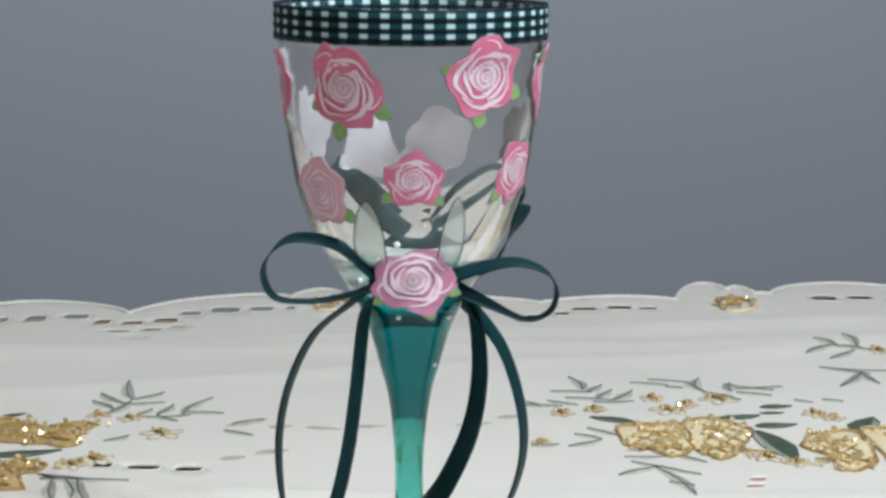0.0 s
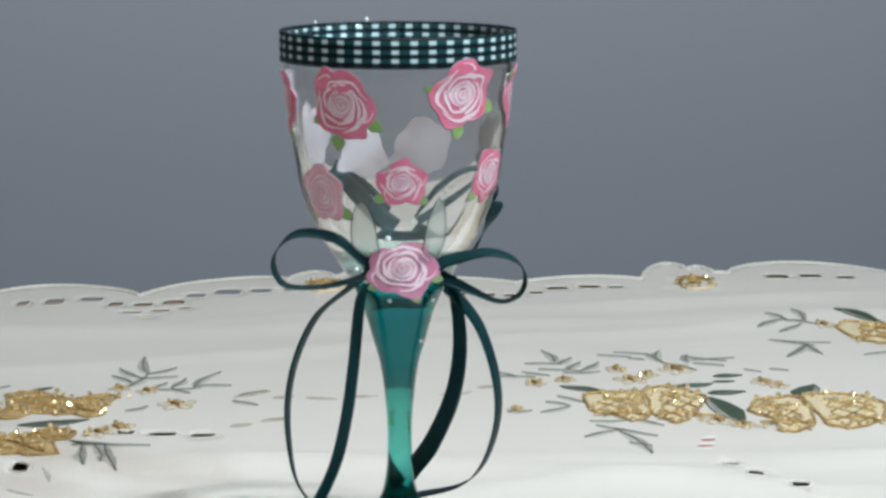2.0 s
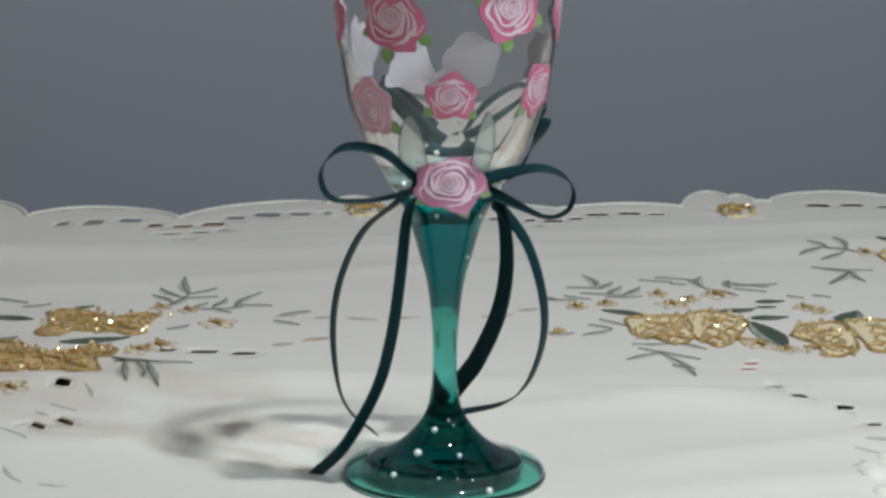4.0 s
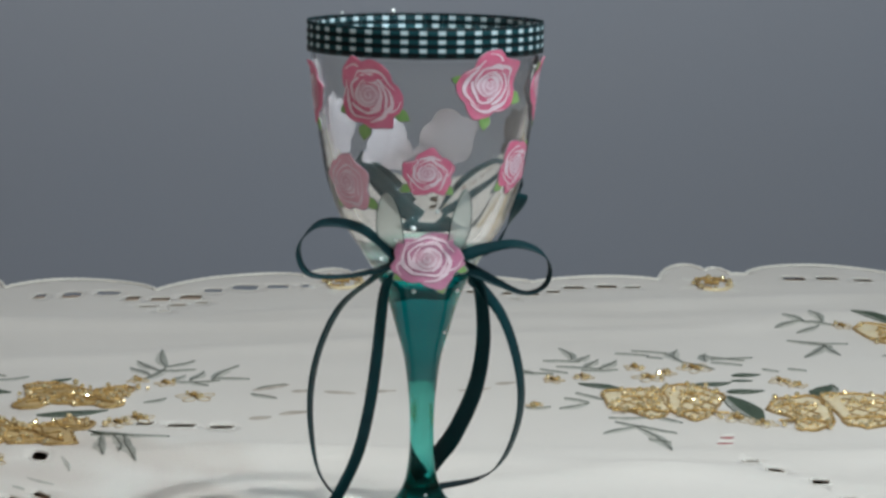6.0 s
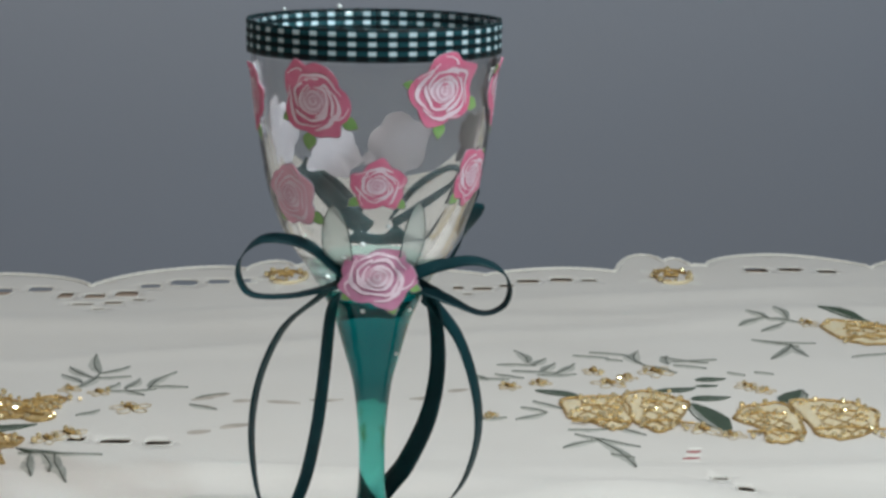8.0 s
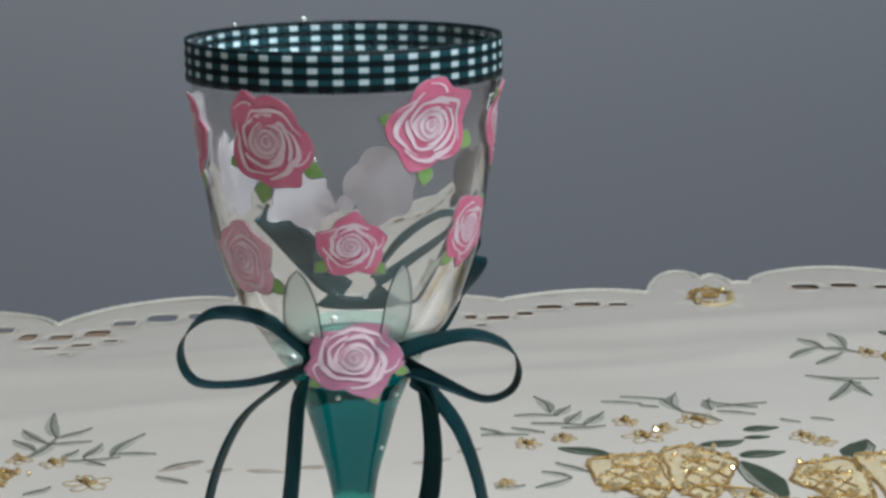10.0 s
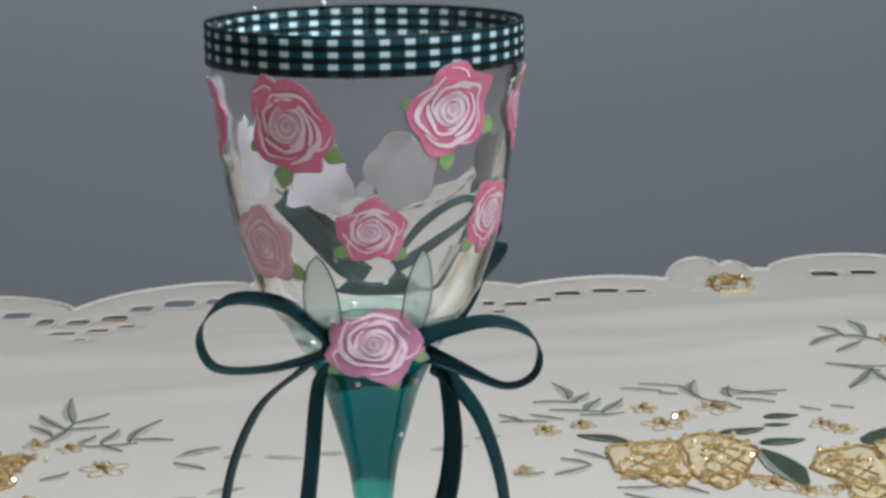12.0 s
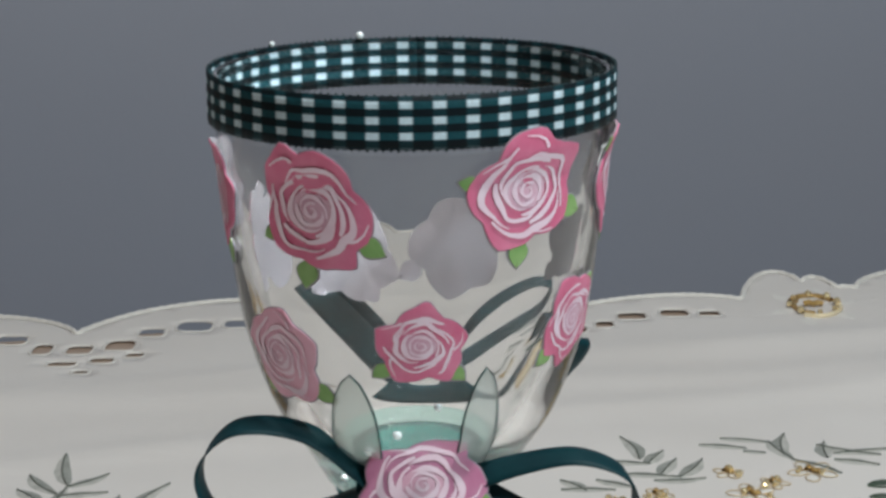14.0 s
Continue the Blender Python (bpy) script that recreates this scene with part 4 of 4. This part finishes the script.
def rose(place, size, seed, leaves, pink=None, squash=1.0):
    """A printed rose cut from paper: pale border, pointed pink petals, pale petal lines, green leaves."""
    rng = random.Random(seed)
    pa, pb = rng.uniform(0, 6.28), rng.uniform(0, 6.28)
    half = size * 0.56

    petals = [(pa + 2 * math.pi * (k + rng.uniform(-0.16, 0.16)) / 5, rng.uniform(0.40, 0.48), rng.uniform(-0.35, 0.35), rng.choice((0.03, 0.08, 0.13, 0.18))) for k in range(5)]
    tips = [a for a, *_ in petals]

    def outline(a, f=1.0):
        """Round petals side by side, each drawn out to a small point."""
        r = 0.0
        for mid, c, shift, point in petals:
            d = (a - mid + math.pi) % (2 * math.pi) - math.pi
            inner = 0.27 - (c * math.sin(d)) ** 2
            if inner > 0 and abs(d) < 1.5:
                r = max(r, c * math.cos(d) + math.sqrt(inner) + point * max(0.0, 1 - abs(d - shift) / 0.30) ** 1.3)
        r = max(r, 0.7) * half * f
        return r * math.cos(a), r * math.sin(a) * squash

    def soft(a, f):
        """Rounder towards the heart, like the outline near the rim."""
        u, v = outline(a, f)
        keep = max(0.0, 1.1 * f - 0.35)
        return keep * u + (1 - keep) * half * 0.92 * f * math.cos(a), keep * v + (1 - keep) * half * 0.92 * f * math.sin(a) * squash

    n = 72
    ring = [outline(2 * math.pi * i / n) for i in range(n)]
    border = [((1 + 0.00025 / half) * u, (1 + 0.00025 / half) * v) for u, v in ring]
    base = part("rose_sticker", cutout(place, border, 0.0001, 0.00035), paper, goblet, "pink rose cut-out sticker with green leaves")
    part("petals", cutout(place, ring, 0.0003, 0.0006), pink or petal_mat, base)
    # overlapping petals: each pale edge starts outside, sweeps in under the next and comes to a blunt point
    turn = pa
    for level, (f, count, w) in enumerate(((0.76, 3, 0.052), (0.57, 3, 0.052), (0.40, 2, 0.048), (0.26, 2, 0.040), (0.14, 1, 0.034))):
        span = 2 * math.pi / count
        for k in range(count):
            start = turn + k * span + rng.uniform(-0.3, 0.3)
            thick = rng.uniform(0.75, 1.25)
            wind = rng.uniform(0.16, 0.40) + (0.45 if level == 4 else 0.0)
            peak = rng.uniform(0.35, 0.65)
            curve, widths = [], []
            for i in range(19):
                q = i / 18
                a = start + q * span * 1.12
                r = f * (1.08 - wind * q + 0.10 * max(0.0, 1 - abs(q - peak) / 0.22) ** 1.4 - 0.05 * math.sin(2 * math.pi * q))
                curve.append(soft(a, r))
                widths.append(size * w * thick * (0.22 + 0.95 * math.sin(math.pi * min(1.0, 0.06 + q)) ** 0.7 * (0.75 + 0.35 * math.sin(3 * a + pb))))
            part("petal_line", stroke(place, curve, widths, 0.00078 + 0.00002 * level), line_mat, base, "pale pink petal line")
        turn += 1.25
    # folds that part the outer petals
    for tip in tips[::2]:
        a = tip + 0.60
        curve = [soft(a + 0.5 * q * q, 0.78 + 0.17 * q) for q in (0, 0.25, 0.5, 0.75, 1)]
        part("petal_fold", stroke(place, curve, [size * 0.034 * (1.1 - 0.8 * q) for q in (0, 0.25, 0.5, 0.75, 1)], 0.00076), line_mat, base)
    heart = [(half * 0.34 * math.cos(2 * math.pi * i / 12), half * 0.32 * squash * math.sin(2 * math.pi * i / 12)) for i in range(12)]
    part("rose_heart", cutout(place, heart, 0.0005, 0.00070), heart_mat, base)
    for a, length in leaves:
        length *= 0.88
        ca, sa = math.cos(a), math.sin(a)

        def leaf_ring(grow):
            pts = []
            for i in range(16):
                t = i / 15
                w = (0.40 * length + grow) * math.sin(math.pi * min(1, (0.05 + t * 0.95)) ** 0.8)
                pts.append((t, w))
            loop = [(half * 0.84 + t * (length + grow), w) for t, w in pts] + [(half * 0.84 + t * (length + grow), -w) for t, w in pts[::-1]]
            return [(ca * u - sa * v, (sa * u + ca * v) * squash) for u, v in loop]

        mid = (ca * (half * 0.84 + length * 0.5), sa * (half * 0.84 + length * 0.5) * squash)
        part("leaf_border", cutout(place, leaf_ring(0.0004), 0.00008, 0.0003, mid), paper, base)
        part("leaf", cutout(place, leaf_ring(0.0), 0.00025, 0.0005, mid), leaf_mat, base, "bright green paper leaf")


rose(on_bowl(-0.482, 0.1556, -0.5), 0.0216, 9, ((-0.05, 0.0056), (-1.25, 0.0060), (4.15, 0.0035)), squash=0.98)
rose(on_bowl(0.600, 0.1586, 0.35), 0.0206, 8, ((-0.75, 0.0060), (-2.0, 0.0056), (2.6, 0.0040)))
rose(on_bowl(-0.835, 0.1268, 0.1), 0.0180, 5, ((-0.75, 0.0055), (-2.4, 0.0042)), petal_washed)
rose(on_bowl(0.056, 0.1313), 0.0152, 12, ((-0.80, 0.0046), (-2.45, 0.0044)), squash=0.90)
rose(on_bowl(1.06, 0.1322, 0.2), 0.0160, 17, ((-2.6, 0.0048), (0.6, 0.003)))
rose(on_bowl(-1.40, 0.1545), 0.0200, 21, ((-1.2, 0.0055), (3.4, 0.004)))
rose(on_bowl(1.52, 0.1560), 0.0200, 23, ((-1.3, 0.0060), (2.4, 0.004)))
rose(on_bowl(-2.72, 0.1305), 0.0168, 29, ((-0.4, 0.0060), (1.9, 0.005)))
rose(on_bowl(2.88, 0.1330), 0.0195, 31, ((-0.5, 0.0060), (2.6, 0.005)))
rose(on_bowl(-2.02, 0.1390, 0.3), 0.0190, 37, ((-1.0, 0.0055), (1.2, 0.004)))
rose(on_bowl(1.93, 0.1385), 0.0145, 41, ((-1.0, 0.0050), (2.2, 0.005)))
rose(flat_front(0.0018, -0.0245, 0.1030), 0.0210, 44, ((-1.2, 0.0045), (-2.5, 0.004), (-0.35, 0.004)), petal_mauve, squash=0.84)

# loose white tab of sticker film beside a rose
tab = on_bowl(1.17, 0.1622)
film_tab = part("film_tab", stroke(tab, [(-0.0016, 0.0016), (-0.0006, 0.0014), (0.0006, 0.0014), (0.0016, 0.0016)], [0.0004, 0.0008, 0.0008, 0.0004], 0.0006), film_mat, goblet, "white tab of sticker film")
part("film_tail", stroke(tab, [(0.0, 0.0012), (0.0004, 0.0), (0.0006, -0.0014), (0.0004, -0.0026)], [0.0006, 0.0010, 0.0012, 0.0005], 0.0005), film_mat, film_tab)

# satin bows: one in front under the rose, one behind
W = 0.0062
L = 0.0052
bow = part("bow", strip([(-0.0105, -0.0212, 0.1035), (0.0, -0.0225, 0.1030), (0.0125, -0.0212, 0.1020)], 0.0062, [(0, 0.05, 1)], n=14), satin, goblet, "dark teal satin ribbon bow")
part("loop", strip([(-0.0085, -0.0220, 0.1036), (-0.0194, -0.0235, 0.1124), (-0.0310, -0.0250, 0.1143), (-0.0376, -0.0250, 0.1095), (-0.0390, -0.0248, 0.1033),
                    (-0.0353, -0.0240, 0.0975), (-0.0249, -0.0232, 0.0968), (-0.0145, -0.0225, 0.0988), (-0.0080, -0.0215, 0.1010)], L,
                   [(0, 0.75, 0.65), (0.1, 0.95, 0.35), (0.2, 1, 0.1), (0.05, 1, 0.10), (0, 0.93, 0.35)], n=64), satin, bow)
part("loop", strip([(0.0120, -0.0220, 0.1036), (0.0207, -0.0232, 0.1065), (0.0297, -0.0245, 0.1081), (0.0375, -0.0248, 0.1056), (0.0405, -0.0246, 0.1004),
                    (0.0387, -0.0240, 0.0946), (0.0324, -0.0234, 0.0922), (0.0232, -0.0228, 0.0958), (0.0125, -0.0215, 0.1006)], L,
                   [(0, 0.7, 0.7), (0.0, 0.95, 0.35), (-0.2, 1, 0.1), (-0.05, 1, 0.08), (0, 0.7, 0.7)], n=64), satin, bow)
part("tail", strip([(-0.0120, -0.0190, 0.0985), (-0.0164, -0.0165, 0.0945), (-0.0263, -0.0145, 0.0855), (-0.0333, -0.0140, 0.0706), (-0.0361, -0.0130, 0.0538), (-0.0347, -0.0110, 0.0350),
                    (-0.0310, -0.0060, 0.0237), (-0.0237, 0.0040, 0.0140)], W, [(0.35, 0.9, -0.25), (0.42, 0.9, -0.1), (0.35, 0.95, 0), (0.22, 1, 0.0), (0.0, 1, -0.22), (0.0, 1, -0.22)], n=50), satin, bow)
part("tail", strip([(-0.0100, -0.0190, 0.0970), (-0.0123, -0.0150, 0.0898), (-0.0146, -0.0125, 0.0685), (-0.0173, -0.0120, 0.0498), (-0.0219, -0.0120, 0.0328), (-0.0321, -0.0105, 0.0136), (-0.0425, -0.0030, 0.0012)], W,
                   [(0.5, 0.85, 0.2), (0.55, 0.8, 0), (0.6, 0.75, -0.1), (0.6, 0.6, -0.35)], n=50), satin, bow)
part("tail", strip([(0.0150, -0.0180, 0.0985), (0.0185, -0.0110, 0.0907), (0.0199, -0.0080, 0.0740), (0.0174, -0.0060, 0.0572), (0.0108, 0.0010, 0.0402), (0.0050, 0.0090, 0.0300), (-0.0010, 0.0130, 0.0200)], W,
                   [(-0.5, 0.85, 0), (-0.72, 0.7, 0.0), (-0.8, 0.6, 0), (-0.75, 0.65, 0.1)], n=50), satin, bow)
part("tail", strip([(0.0150, -0.0185, 0.0975), (0.0180, -0.0110, 0.0927), (0.0263, -0.0070, 0.0807), (0.0316, -0.0060, 0.0639), (0.0322, -0.0050, 0.0489), (0.0278, -0.0010, 0.0336), (0.0205, 0.0040, 0.0248),
                    (0.0080, 0.0100, 0.0200), (-0.002, 0.0120, 0.0180)], W, [(0.3, 0.9, 0.25), (0.38, 0.9, 0.2), (0.36, 0.95, 0.0), (0.1, 1, 0.2)], n=50), satin, bow)
back_bow = part("back_bow", strip([(-0.0085, 0.0262, 0.1015), (-0.0035, 0.0272, 0.0978), (0.0040, 0.0272, 0.0973), (0.0090, 0.0258, 0.0995), (0.0120, 0.0245, 0.1020)], 0.0090, [(0, 0.0, 1)], n=20), satin, goblet, "dark teal satin bow at the back of the glass")
part("loop", strip([(-0.0020, 0.0275, 0.1035), (-0.0085, 0.0300, 0.1075), (-0.0150, 0.0335, 0.1125), (-0.0205, 0.0360, 0.1170), (-0.0268, 0.0370, 0.1228), (-0.0225, 0.0392, 0.1190), (-0.0150, 0.0385, 0.1150),
                    (-0.0060, 0.0310, 0.1075)], 0.0078, [(0.57, 0.1, 0.82), (0.6, 0.15, 0.75), (0.6, 0.5, 0.4), (0.45, 0.1, 0.85), (0.57, 0.1, 0.82)], n=56), satin, back_bow)
part("loop", strip([(0.0056, 0.0290, 0.1073), (0.0101, 0.0325, 0.1122), (0.0138, 0.0340, 0.1161), (0.0188, 0.0350, 0.1195), (0.0236, 0.0355, 0.1215), (0.0282, 0.0355, 0.1222), (0.0328, 0.0350, 0.1203), (0.0305, 0.0350, 0.1158),
                    (0.0249, 0.0345, 0.1132), (0.0193, 0.0335, 0.1110), (0.0138, 0.0320, 0.1086), (0.0068, 0.0290, 0.1058)], 0.0034,
                   [(0.3, 0.85, 0.3), (-0.3, 0.75, 0.45), (-0.2, 0.8, 0.4), (0, 0.9, 0.4), (-0.3, 0.4, 0.85), (-0.3, 0.3, 0.9)], n=70), satin, back_bow)
part("loop", strip([(0.0060, 0.0285, 0.1040), (0.0120, 0.0290, 0.0990), (0.0170, 0.0280, 0.0955), (0.0225, 0.0270, 0.0975), (0.0262, 0.0258, 0.1030), (0.0292, 0.0242, 0.1090), (0.0316, 0.0228, 0.1140), (0.0326, 0.0224, 0.1168),
                    (0.0320, 0.0240, 0.1176), (0.0308, 0.0258, 0.1158), (0.0290, 0.0272, 0.1105)], 0.0048, [(0.5, 0.3, 0.7), (0, 1, 0), (0, 1, 0.1), (0.6, 0.6, -0.3), (0.75, 0.6, -0.35), (0.6, 0.6, -0.2)], n=70), satin, back_bow)

# pale petal-shaped swellings of the glass round the foot of the bowl
for turn, wide, tall in ((-25, 0.0044, 0.0235), (27, 0.0034, 0.0245)):
    theta = math.radians(turn)
    place = on_bowl(theta, 0.1025, -0.12 if turn < 0 else 0.05)
    ring = []
    for i in range(15):
        t = i / 14
        ring.append((wide * math.sin(math.pi * (0.12 + 0.88 * t)) ** 0.6, tall * t))
    ring = ring + [(-u, v) for u, v in ring[-2::-1]]
    petal = part("glass_petal", cutout(place, ring, 0.0001, 0.0009, (0, 0.011)), petal_glass, goblet, "pale mint glass petal at the foot of the bowl")
    edge = [place(u, v, 0.0006) for u, v in ring]
    part("petal_rim", cord(edge, 0.00026, 5), rim_glass, petal)
